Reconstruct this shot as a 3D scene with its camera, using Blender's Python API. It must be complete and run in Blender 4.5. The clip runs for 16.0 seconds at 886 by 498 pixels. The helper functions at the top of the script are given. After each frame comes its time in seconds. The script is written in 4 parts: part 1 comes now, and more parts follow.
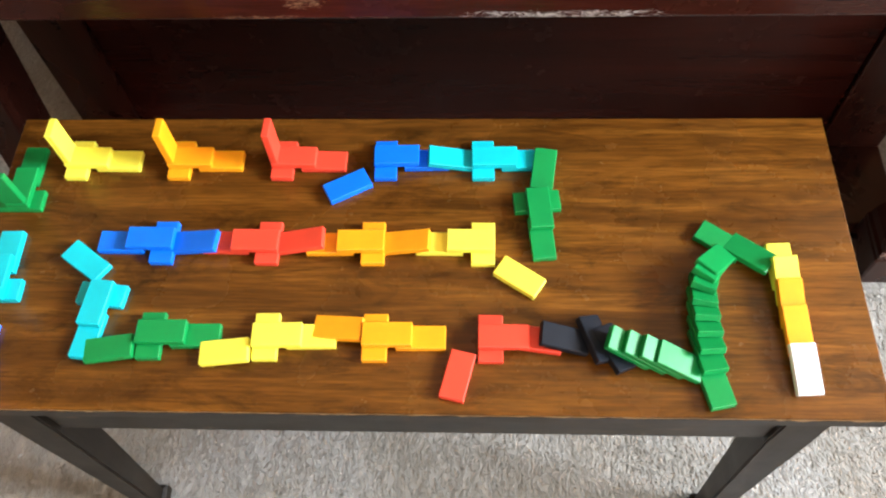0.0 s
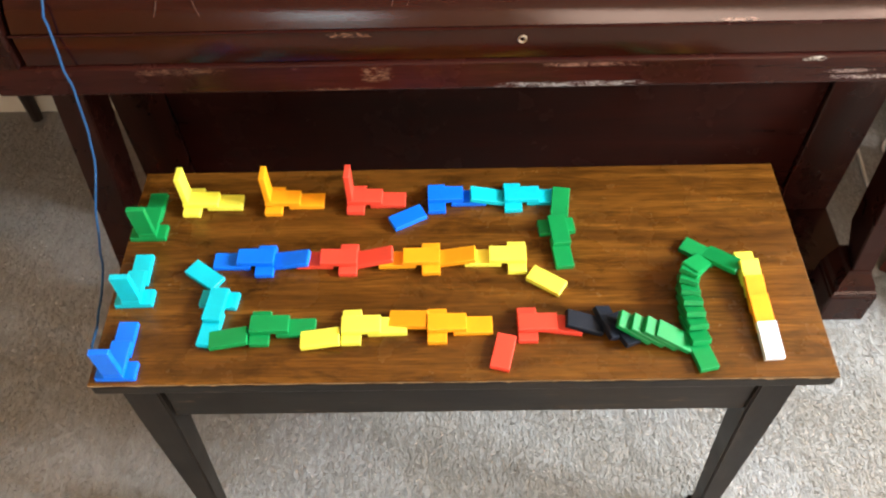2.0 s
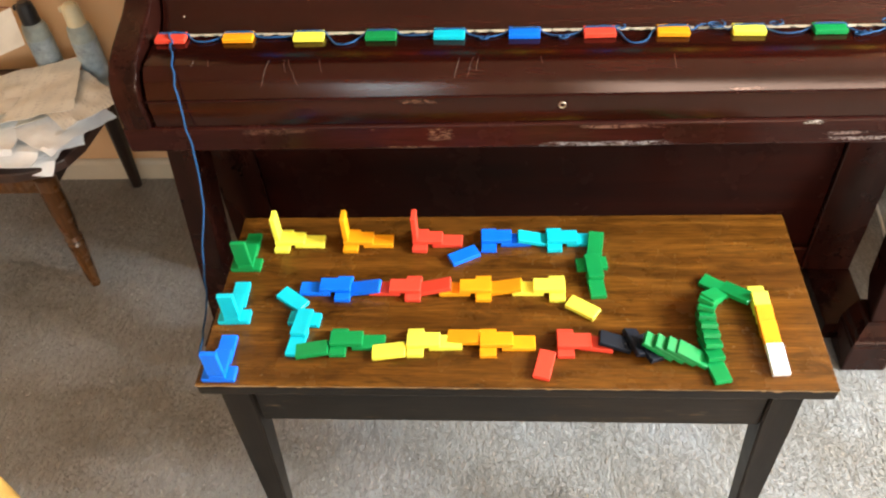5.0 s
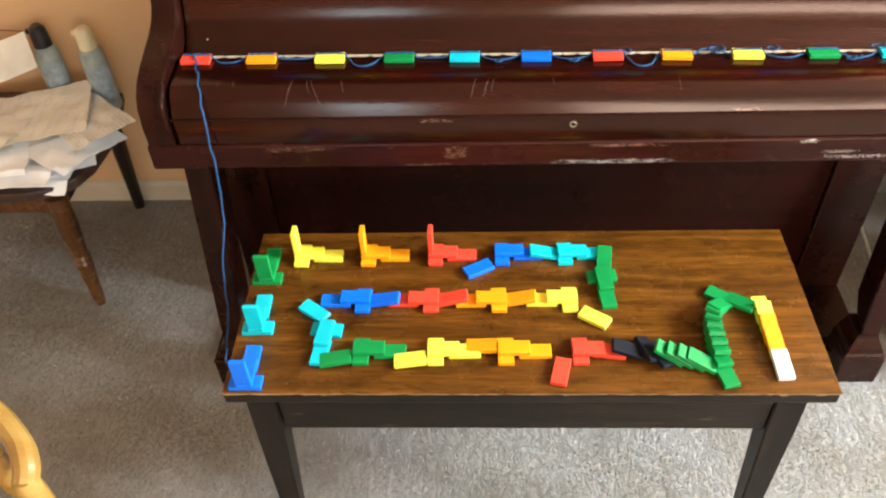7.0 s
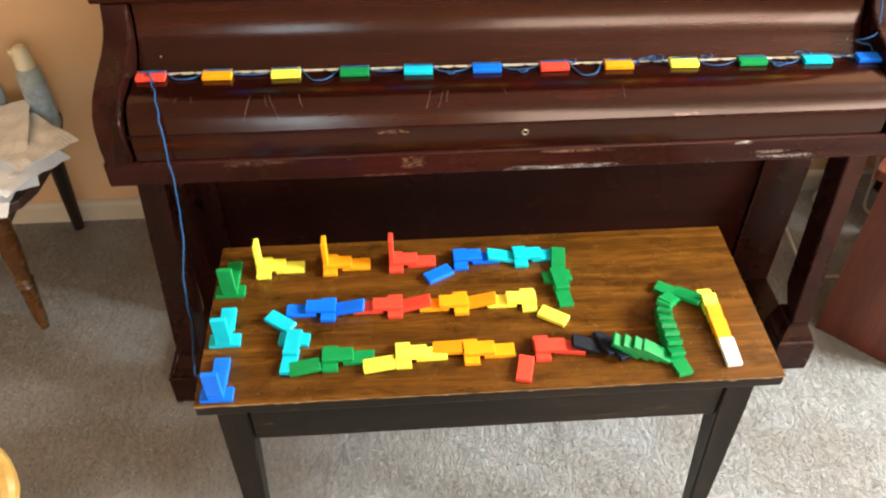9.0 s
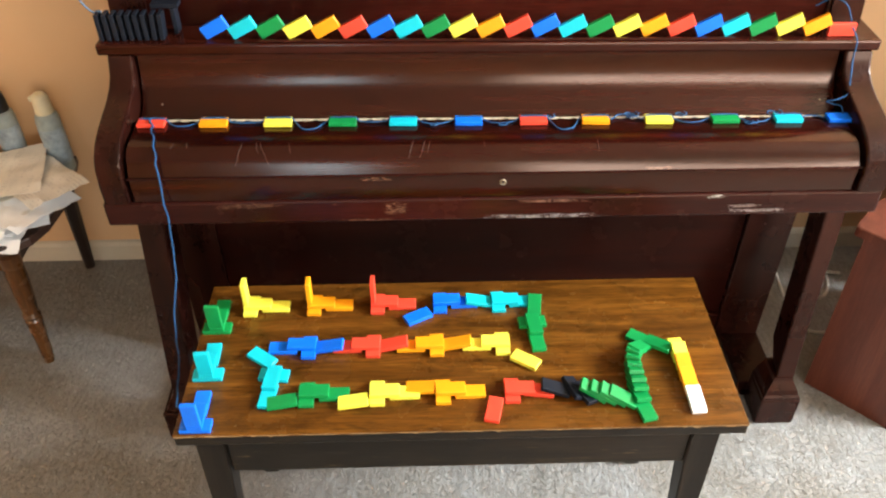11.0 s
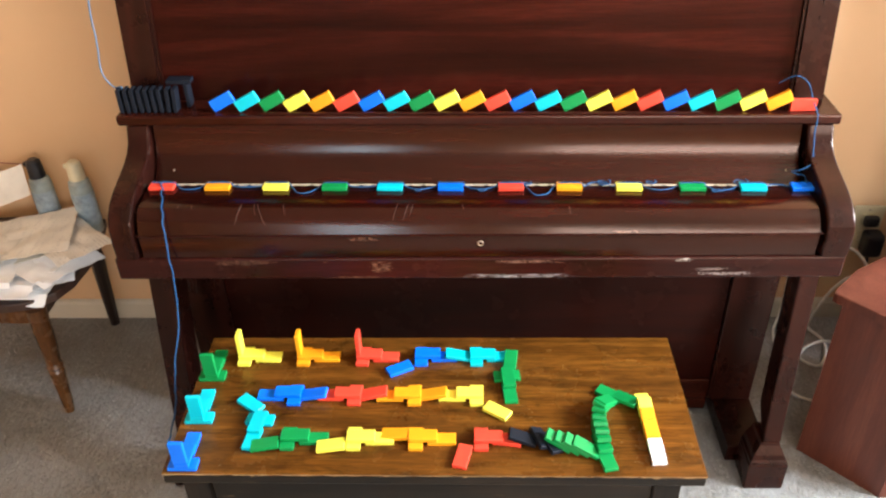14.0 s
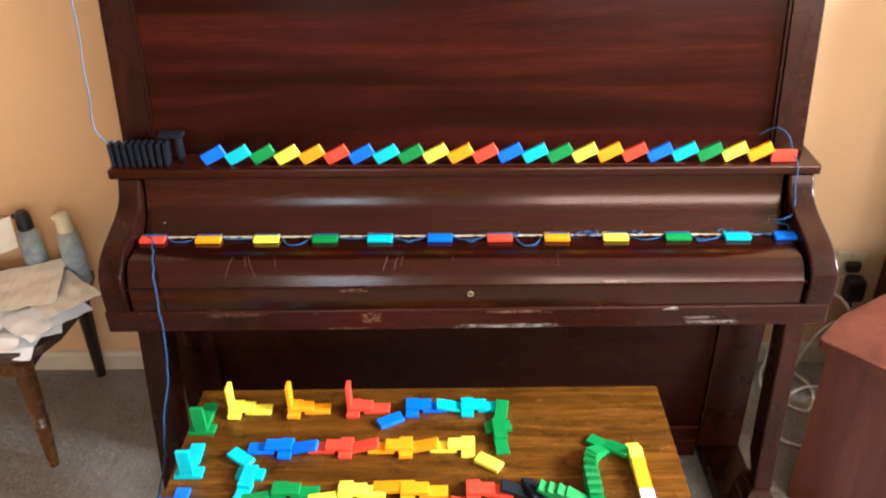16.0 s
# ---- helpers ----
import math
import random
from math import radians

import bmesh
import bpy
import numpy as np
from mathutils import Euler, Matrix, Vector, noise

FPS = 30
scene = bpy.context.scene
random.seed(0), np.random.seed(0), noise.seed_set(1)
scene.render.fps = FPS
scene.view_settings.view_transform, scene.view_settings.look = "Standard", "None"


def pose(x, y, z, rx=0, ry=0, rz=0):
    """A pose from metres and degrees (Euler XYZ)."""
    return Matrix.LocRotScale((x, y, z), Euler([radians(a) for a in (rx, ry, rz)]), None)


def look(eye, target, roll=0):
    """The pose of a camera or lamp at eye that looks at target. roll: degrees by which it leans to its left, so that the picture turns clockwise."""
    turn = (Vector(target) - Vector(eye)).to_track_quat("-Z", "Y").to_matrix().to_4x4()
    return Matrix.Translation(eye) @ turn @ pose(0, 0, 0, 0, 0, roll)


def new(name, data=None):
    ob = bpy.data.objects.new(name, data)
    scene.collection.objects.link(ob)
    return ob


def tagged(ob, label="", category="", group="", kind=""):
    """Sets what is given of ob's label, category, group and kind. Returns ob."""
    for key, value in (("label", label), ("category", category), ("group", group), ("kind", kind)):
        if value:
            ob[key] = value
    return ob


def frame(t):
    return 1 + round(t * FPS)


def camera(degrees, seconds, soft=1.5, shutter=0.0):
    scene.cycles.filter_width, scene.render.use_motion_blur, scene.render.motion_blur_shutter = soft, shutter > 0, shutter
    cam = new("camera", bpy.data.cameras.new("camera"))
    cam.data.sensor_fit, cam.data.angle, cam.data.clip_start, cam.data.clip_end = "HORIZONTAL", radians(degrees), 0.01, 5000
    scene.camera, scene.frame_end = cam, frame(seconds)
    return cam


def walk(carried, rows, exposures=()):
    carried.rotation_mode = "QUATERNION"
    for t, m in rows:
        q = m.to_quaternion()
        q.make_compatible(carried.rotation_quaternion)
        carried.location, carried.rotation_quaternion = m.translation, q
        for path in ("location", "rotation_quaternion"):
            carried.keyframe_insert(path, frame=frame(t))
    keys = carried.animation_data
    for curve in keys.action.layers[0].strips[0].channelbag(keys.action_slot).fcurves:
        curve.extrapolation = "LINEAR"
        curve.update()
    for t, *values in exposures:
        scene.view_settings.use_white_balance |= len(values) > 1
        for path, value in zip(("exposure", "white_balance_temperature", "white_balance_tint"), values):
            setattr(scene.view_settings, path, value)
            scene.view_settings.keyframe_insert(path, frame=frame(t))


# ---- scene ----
cam = camera(56.5, 16.0, 2.2)
PATH = [
    (0, (0.064, -0.218, 1.213), (-0.018, 0.743, -0.539), -4.0),
    (0.5, (0.043, -0.272, 1.247), (-0.002, 0.739, -0.478), -2.7),
    (1, (0.021, -0.343, 1.283), (-0.005, 0.734, -0.402), -2.1),
    (1.5, (0.01, -0.386, 1.305), (-0.018, 0.737, -0.349), -2.2),
    (2, (-0.007, -0.442, 1.344), (-0.037, 0.762, -0.252), -2.0),
    (2.5, (-0.018, -0.49, 1.363), (-0.05, 0.757, -0.201), -1.7),
    (3, (-0.013, -0.527, 1.381), (-0.084, 0.746, -0.161), -3.1),
    (3.5, (-0.004, -0.559, 1.392), (-0.125, 0.754, -0.112), -5.0),
    (4, (0.004, -0.584, 1.409), (-0.142, 0.754, -0.07), -5.5),
    (6.5, (-0.048, -0.66, 1.449), (-0.174, 0.748, 0.034), -3.3),
    (7, (-0.066, -0.673, 1.454), (-0.156, 0.749, 0.05), -3.0),
    (7.5, (-0.087, -0.683, 1.461), (-0.111, 0.742, 0.058), -1.9),
    (8, (-0.105, -0.694, 1.464), (-0.075, 0.739, 0.069), -0.8),
    (8.5, (-0.117, -0.702, 1.469), (-0.043, 0.732, 0.077), -0.1),
    (9, (-0.121, -0.708, 1.474), (-0.031, 0.734, 0.09), -0.1),
    (9.5, (-0.112, -0.711, 1.483), (-0.015, 0.745, 0.116), 0.0),
    (10, (-0.092, -0.723, 1.493), (-0.009, 0.769, 0.163), -0.1),
    (12.5, (0.021, -0.811, 1.509), (-0.033, 0.73, 0.236), -0.8),
    (13, (0.039, -0.823, 1.523), (-0.037, 0.732, 0.268), -1.1),
    (13.5, (0.055, -0.841, 1.532), (-0.031, 0.757, 0.332), -1.5),
    (14, (0.068, -0.855, 1.533), (-0.009, 0.785, 0.391), -1.8),
    (14.5, (0.07, -0.856, 1.541), (0.017, 0.8, 0.422), -1.6),
    (15, (0.068, -0.858, 1.545), (0.029, 0.815, 0.448), -1.4),
    (15.5, (0.061, -0.856, 1.551), (0.026, 0.826, 0.47), -1.4),
    (16, (0.06, -0.859, 1.551), (0.02, 0.84, 0.497), -1.5),
]
# the film camera's own exposure and white balance
EXPOSURE = [(0, -0.16, 6300, 12), (3, -0.07, 6350, 11), (8.5, 0.0, 6500, 10), (12.5, 0.02, 6350, 11), (14, 0.06, 6150, 13), (16, 0.06, 6150, 13)]
walk(cam, [(t, look(eye, target, roll)) for t, eye, target, roll in PATH], EXPOSURE)


# ---- light ----
world = bpy.data.worlds.new("sky_world")
world.use_nodes = True
scene.world = world
wn = world.node_tree
sky = wn.nodes.new("ShaderNodeTexSky")
sky.sky_type = "NISHITA"
sky.sun_disc = False
sky.sun_elevation, sky.sun_rotation = radians(38), radians(200)
wn.links.new(sky.outputs["Color"], wn.nodes["Background"].inputs["Color"])
wn.nodes["Background"].inputs["Strength"].default_value = 0.05

# the sky's light in the openings of the windows: two behind the camera, two in the side wall
WINDOWS = ((-1.20, -0.55, 1.60, 2.58), (0.70, 3.0, 1.55, 2.70))
SIDE_WINDOWS = ((-0.85, 0.45, 1.50, 2.55), (-4.40, -2.60, 1.55, 2.70))


def window_light(eye, target, w, h, watts, colour):
    lamp = bpy.data.lights.new("window_light", "AREA")
    lamp.shape, lamp.size, lamp.size_y = "RECTANGLE", w - 0.1, h - 0.1
    lamp.energy, lamp.color = watts, colour
    new("window_light", lamp).matrix_world = look(eye, target)


window_light((-0.875, -4.57, 2.09), (-0.875, 0, 1.40), 0.65, 0.98, 26, (0.48, 0.78, 1.0))
window_light((1.85, -4.57, 2.125), (1.85, 0, 1.40), 2.3, 1.15, 105, (1.0, 0.93, 0.86))
window_light((3.18, -3.50, 2.125), (0, -2.6, 1.40), 1.8, 1.15, 115, (1.0, 0.95, 0.90))
window_light((3.18, -0.20, 2.02), (0, -0.25, 0.3), 1.3, 1.05, 440, (0.86, 0.94, 1.0))


# ---- materials ----
def nodes_of(name):
    m = bpy.data.materials.new(name)
    m.use_nodes = True
    nt = m.node_tree
    return m, nt, nt.nodes["Principled BSDF"]


def texco(nt, scale=(1, 1, 1), rot=(0, 0, 0)):
    tc = nt.nodes.new("ShaderNodeTexCoord")
    mp = nt.nodes.new("ShaderNodeMapping")
    mp.inputs["Scale"].default_value = scale
    mp.inputs["Rotation"].default_value = rot
    nt.links.new(tc.outputs["Object"], mp.inputs["Vector"])
    return mp.outputs["Vector"]


def noise_tex(nt, vec, scale, detail=4, rough=0.55, dist=0.0):
    n = nt.nodes.new("ShaderNodeTexNoise")
    n.inputs["Scale"].default_value, n.inputs["Detail"].default_value = scale, detail
    n.inputs["Roughness"].default_value, n.inputs["Distortion"].default_value = rough, dist
    nt.links.new(vec, n.inputs["Vector"])
    return n.outputs["Fac"]


def ramp(nt, fac, stops):
    r = nt.nodes.new("ShaderNodeValToRGB")
    el = r.color_ramp.elements
    while len(el) < len(stops):
        el.new(0.5)
    for e, (p, c) in zip(el, stops):
        e.position, e.color = p, (*c, 1) if len(c) == 3 else c
    nt.links.new(fac, r.inputs["Fac"])
    return r.outputs["Color"]


def mixed(nt, fac, a, b, kind="MIX"):
    m = nt.nodes.new("ShaderNodeMix")
    m.data_type, m.blend_type = "RGBA", kind
    for socket, v in ((0, fac), (6, a), (7, b)):
        if isinstance(v, (int, float)):
            m.inputs[socket].default_value = v
        elif isinstance(v, tuple):
            m.inputs[socket].default_value = (*v, 1)
        else:
            nt.links.new(v, m.inputs[socket])
    return m.outputs[2]


def bumped(nt, bsdf, height, strength, distance):
    b = nt.nodes.new("ShaderNodeBump")
    b.inputs["Strength"].default_value, b.inputs["Distance"].default_value = strength, distance
    nt.links.new(height, b.inputs["Height"])
    nt.links.new(b.outputs["Normal"], bsdf.inputs["Normal"])


def math_node(nt, kind, a, b):
    m = nt.nodes.new("ShaderNodeMath")
    m.operation = kind
    for socket, v in ((0, a), (1, b)):
        if isinstance(v, (int, float)):
            m.inputs[socket].default_value = v
        else:
            nt.links.new(v, m.inputs[socket])
    return m.outputs[0]


def falloff(nt, value, centre, half):
    """1 over most of centre +- half, 0 outside."""
    away = math_node(nt, "ABSOLUTE", math_node(nt, "SUBTRACT", value, centre), 0)
    m = math_node(nt, "SUBTRACT", 1.6, math_node(nt, "MULTIPLY", away, 1.6 / half))
    return math_node(nt, "MINIMUM", math_node(nt, "MAXIMUM", m, 0.0), 1.0)


def wood(name, dark, mid, light, rough=0.3, axis="x", coat=0.0, streak=1.0, bump=0.15, spec=0.5, wear=None, patches=(), pores=0.45, smoke=0.0):
    """Grained wood: long streaks along one axis, fine pores, uneven gloss; wear is (colour, amount)."""
    m, nt, bsdf = nodes_of(name)
    k = {"x": (0.9, 14, 14), "z": (14, 14, 0.9), "y": (14, 0.9, 14)}[axis]
    broad = noise_tex(nt, texco(nt, k), 1.3 * streak, 5, 0.6, 0.6)
    fine = noise_tex(nt, texco(nt, tuple(v * 7 for v in k)), 3.0, 3, 0.6)
    colour = ramp(nt, broad, [(0.28, dark), (0.5, mid), (0.72, light)])
    colour = mixed(nt, mixed(nt, 1.0, ramp(nt, fine, [(0.42, (0, 0, 0)), (0.6, (1, 1, 1))]), (pores, pores, pores), "MULTIPLY"), colour, tuple(v * 0.62 for v in dark))
    if smoke:
        dusky = noise_tex(nt, texco(nt, (3.6, 13, 13)), 2.3, 6, 0.72, 0.9)
        colour = mixed(nt, ramp(nt, dusky, [(0.50, (0, 0, 0)), (0.70, (smoke, smoke, smoke))]), colour, tuple(v * 0.22 for v in dark))
        wisps = noise_tex(nt, texco(nt, (7, 70, 70)), 2.0, 6, 0.7, 0.5)
        colour = mixed(nt, ramp(nt, wisps, [(0.48, (0, 0, 0)), (0.68, (smoke * 0.45, smoke * 0.45, smoke * 0.45))]), colour, tuple(v * 0.35 for v in dark))
    if wear:
        patch = noise_tex(nt, texco(nt, (4, 20, 26)), 2.2, 6, 0.68, 0.4)
        mask = ramp(nt, patch, [(0.66 - wear[1] * 0.1, (0, 0, 0)), (0.72 - wear[1] * 0.1, (1, 1, 1))])
        colour = mixed(nt, mask, colour, wear[0])
    if patches:
        tc = nt.nodes.new("ShaderNodeTexCoord")
        xyz = nt.nodes.new("ShaderNodeSeparateXYZ")
        nt.links.new(tc.outputs["Object"], xyz.inputs[0])
        rag = noise_tex(nt, texco(nt, (60, 60, 170)), 1.5, 8, 0.75, 1.5)
        for cx, hx, cz, hz, tint in patches:
            w = math_node(nt, "MULTIPLY", falloff(nt, xyz.outputs[0], cx, hx), falloff(nt, xyz.outputs[2], cz, hz))
            mask = ramp(nt, math_node(nt, "ADD", math_node(nt, "MULTIPLY", w, 0.47), math_node(nt, "MULTIPLY", math_node(nt, "SUBTRACT", rag, 0.5), 1.7)), [(0.40, (0, 0, 0)), (0.58, (1, 1, 1))])
            colour = mixed(nt, mask, colour, tint)
    nt.links.new(colour, bsdf.inputs["Base Color"])
    smear = noise_tex(nt, texco(nt, (5, 5, 5)), 2.0, 5, 0.6)
    r = nt.nodes.new("ShaderNodeMapRange")
    r.inputs["To Min"].default_value, r.inputs["To Max"].default_value = rough * 0.7, rough * 1.45
    nt.links.new(smear, r.inputs["Value"])
    nt.links.new(r.outputs["Result"], bsdf.inputs["Roughness"])
    bsdf.inputs["Specular IOR Level"].default_value = spec
    if "mahogany" in name:  # amber varnish
        bsdf.inputs["Specular Tint"].default_value = (1.0, 0.74, 0.60, 1.0)
    bsdf.inputs["Coat Weight"].default_value, bsdf.inputs["Coat Roughness"].default_value = coat, rough * 0.27
    bumped(nt, bsdf, fine, bump, 0.0006)
    return m


def plain(name, colour, rough, var=0.12, scale=30, bump=0.05, metal=0.0, sss=0.0, spec=0.5):
    m, nt, bsdf = nodes_of(name)
    n = noise_tex(nt, texco(nt), scale, 5, 0.6)
    info = nt.nodes.new("ShaderNodeObjectInfo")
    lo, hi = tuple(v * (1 - var) for v in colour), tuple(min(1, v * (1 + var)) for v in colour)
    base = ramp(nt, n, [(0.3, lo), (0.7, hi)])
    shade = nt.nodes.new("ShaderNodeMapRange")
    shade.inputs["To Min"].default_value, shade.inputs["To Max"].default_value = 1 - var * 0.6, 1 + var * 0.3
    nt.links.new(info.outputs["Random"], shade.inputs["Value"])
    nt.links.new(mixed(nt, 1.0, base, shade.outputs["Result"], "MULTIPLY"), bsdf.inputs["Base Color"])
    bsdf.inputs["Roughness"].default_value, bsdf.inputs["Metallic"].default_value = rough, metal
    bsdf.inputs["Specular IOR Level"].default_value = spec
    bsdf.inputs["Subsurface Weight"].default_value = sss
    bsdf.inputs["Subsurface Radius"].default_value = (0.004, 0.004, 0.004)
    bumped(nt, bsdf, noise_tex(nt, texco(nt), scale * 9, 3), bump, 0.0006)
    return m


MAHOGANY = wood("mahogany", (0.0110, 0.0020, 0.0012), (0.026, 0.0048, 0.0026), (0.048, 0.0092, 0.0048), 0.16, "x", 0.0, 1.0, 0.03, 0.30, pores=0.3)
PANEL = wood("panel_mahogany", (0.0062, 0.0012, 0.0009), (0.021, 0.0034, 0.0020), (0.056, 0.0085, 0.0044), 0.18, "x", 0.0, 0.8, 0.02, 0.13, pores=0.25)
FALL_WOOD = wood("fallboard_mahogany", (0.0075, 0.0011, 0.0007), (0.0175, 0.0025, 0.0013), (0.036, 0.0052, 0.0024), 0.16, "x", 0.0, 1.0, 0.03, 0.44, patches=((-0.20, 0.045, 0.704, 0.007, (0.17, 0.085, 0.050)), (0.27, 0.05, 0.715, 0.004, (0.18, 0.10, 0.07))), pores=0.3)
KNEE = wood("knee_mahogany", (0.0085, 0.0017, 0.0012), (0.016, 0.0029, 0.0018), (0.026, 0.0047, 0.0027), 0.24, "x", 0.0, 0.8, 0.02, 0.12, pores=0.2)
MAHOGANY_UP = wood("mahogany_upright", (0.008, 0.0019, 0.0012), (0.017, 0.0038, 0.0023), (0.030, 0.0068, 0.0040), 0.26, "z", 0.0, 1.0, 0.06, 0.24, pores=0.3)
RAIL_WOOD = wood("worn_glare_mahogany", (0.012, 0.0025, 0.0018), (0.029, 0.0060, 0.0042), (0.052, 0.0115, 0.0078), 0.24, "x", 0.0, 1.0, 0.15, 0.22, ((0.17, 0.085, 0.055), 0.0), (
    # first patch paints window glare over worn varnish; the others are wear and chips
    (0.08, 0.17, 0.6225, 0.011, (0.36, 0.33, 0.32)), (-0.17, 0.035, 0.646, 0.022, (0.16, 0.085, 0.05)), (-0.22, 0.08, 0.621, 0.007, (0.13, 0.065, 0.04)),
    (0.377, 0.026, 0.6585, 0.006, (0.42, 0.38, 0.33)), (0.455, 0.095, 0.628, 0.006, (0.30, 0.25, 0.23)), (0.43, 0.05, 0.638, 0.006, (0.22, 0.16, 0.14)), (0.10, 0.10, 0.656, 0.006, (0.20, 0.10, 0.07)), (-0.42, 0.10, 0.655, 0.010, (0.10, 0.045, 0.028))), 0.3)
BENCH_TOP = wood("bench_veneer", (0.066, 0.0225, 0.0030), (0.130, 0.0455, 0.0056), (0.224, 0.0850, 0.0110), 0.25, "x", 0.0, 2.2, 0.06, 0.34, pores=0.45, smoke=0.80)
BENCH_EDGE = wood("bench_worn_edge", (0.24, 0.13, 0.045), (0.42, 0.25, 0.10), (0.58, 0.40, 0.20), 0.5, "x", 0.0, 2.0, 0.2)
BENCH_DARK = wood("bench_frame", (0.0048, 0.0040, 0.0027), (0.0135, 0.0098, 0.0062), (0.034, 0.0215, 0.0115), 0.36, "x", 0.0, 1.2, 0.15, 0.20, ((0.085, 0.052, 0.026), 0.25))
BENCH_LEG = wood("bench_leg", (0.0066, 0.0048, 0.0032), (0.015, 0.0108, 0.0072), (0.030, 0.0215, 0.014), 0.40, "z", 0.0, 1.2, 0.15, 0.16)
STOOL_WOOD = wood("stool_wood", (0.040, 0.014, 0.004), (0.10, 0.040, 0.011), (0.18, 0.080, 0.022), 0.25, "z", 0.2)
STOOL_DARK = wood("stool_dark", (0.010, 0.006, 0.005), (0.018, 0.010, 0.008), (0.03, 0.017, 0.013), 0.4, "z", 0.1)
STOOL_SEAT = wood("stool_seat", (0.030, 0.016, 0.012), (0.050, 0.026, 0.019), (0.08, 0.042, 0.030), 0.4, "x", 0.1)
BLOND = wood("blond_bentwood", (0.28, 0.145, 0.026), (0.37, 0.21, 0.047), (0.46, 0.29, 0.08), 0.28, "x", 0.35, pores=0.15)
CABINET_WOOD = wood("cabinet_veneer", (0.066, 0.0170, 0.0092), (0.100, 0.027, 0.0145), (0.138, 0.040, 0.0215), 0.38, "z", 0.0, 1.0, 0.08, 0.3, pores=0.25)
IVORY = plain("ivory_keys", (0.62, 0.52, 0.36), 0.35, 0.2, 60)
SCRATCH = plain("bare_wood_scratch", (0.075, 0.034, 0.018), 0.6, 0.3, 300)
BLACK = plain("black_plastic", (0.012, 0.013, 0.016), 0.38, 0.2)
BRASS = plain("aged_brass", (0.45, 0.38, 0.28), 0.35, 0.25, 200, 0.1, 1.0)
STRING = plain("blue_cord", (0.003, 0.060, 0.165), 0.8, 0.3, 400, 0.5)
GREYCORD = plain("grey_blue_cord", (0.10, 0.17, 0.25), 0.8, 0.3, 400, 0.5)
WHITECORD = plain("white_flex", (0.74, 0.71, 0.64), 0.5, 0.12, 60)
PAPER = plain("paper", (0.86, 0.895, 0.94), 0.85, 0.10, 14, 0.1)
PAPER_TAN = plain("tan_paper", (0.75, 0.73, 0.65), 0.85, 0.14, 12, 0.1)
BASEBOARD = plain("baseboard_paint", (0.56, 0.51, 0.40), 0.5, 0.08, 8)
CEILING = plain("ceiling_paint", (0.43, 0.39, 0.32), 0.9, 0.04, 4)
WHITEPAINT = plain("white_paint", (0.78, 0.77, 0.74), 0.5, 0.05, 8)
BOTTLE = plain("bottle_plastic", (0.30, 0.35, 0.33), 0.3, 0.35, 18, 0.0)
BOTTLE_LABEL = plain("bottle_label", (0.36, 0.45, 0.50), 0.45, 0.5, 26, 0.0)
RED_PLASTIC = plain("dull_red_plastic", (0.22, 0.03, 0.025), 0.5)
CREAM = plain("cream_plastic", (0.66, 0.60, 0.40), 0.4, 0.08, 20)


def printed_paper(name, colour, turn):
    """Paper with faint grey lines of unreadable print along the sheet."""
    m = plain(name, colour, 0.85, 0.10, 12, 0.1)
    nt = m.node_tree
    bsdf = nt.nodes["Principled BSDF"]
    base = bsdf.inputs["Base Color"].links[0].from_socket
    wave = nt.nodes.new("ShaderNodeTexWave")
    wave.bands_direction = "Y"
    wave.inputs["Scale"].default_value = 34
    nt.links.new(texco(nt, (1, 1, 1), (0, 0, radians(-turn))), wave.inputs["Vector"])
    words = noise_tex(nt, texco(nt, (60, 14, 14), (0, 0, radians(-turn))), 1.6, 3, 0.6)
    mask = math_node(nt, "MULTIPLY", ramp(nt, wave.outputs["Fac"], [(0.62, (0, 0, 0)), (0.78, (1, 1, 1))]), ramp(nt, words, [(0.50, (0, 0, 0)), (0.60, (0.30, 0.30, 0.30))]))
    nt.links.new(mixed(nt, mask, base, (0.20, 0.21, 0.24)), bsdf.inputs["Base Color"])
    return m


PRINT_A = printed_paper("printed_paper", (0.76, 0.75, 0.69), -42)
PRINT_B = printed_paper("printed_form", (0.74, 0.72, 0.64), 16)
OUTLET = plain("outlet_plastic", (0.64, 0.57, 0.36), 0.4, 0.05, 20)

# warm peach wall with roller texture
WALL, nt, bsdf = nodes_of("peach_wall_paint")
nt.links.new(ramp(nt, noise_tex(nt, texco(nt), 1.6, 5), [(0.3, (0.64, 0.405, 0.212)), (0.7, (0.71, 0.462, 0.250))]), bsdf.inputs["Base Color"])
bsdf.inputs["Roughness"].default_value = 0.75
bumped(nt, bsdf, noise_tex(nt, texco(nt), 190, 3), 0.18, 0.0012)

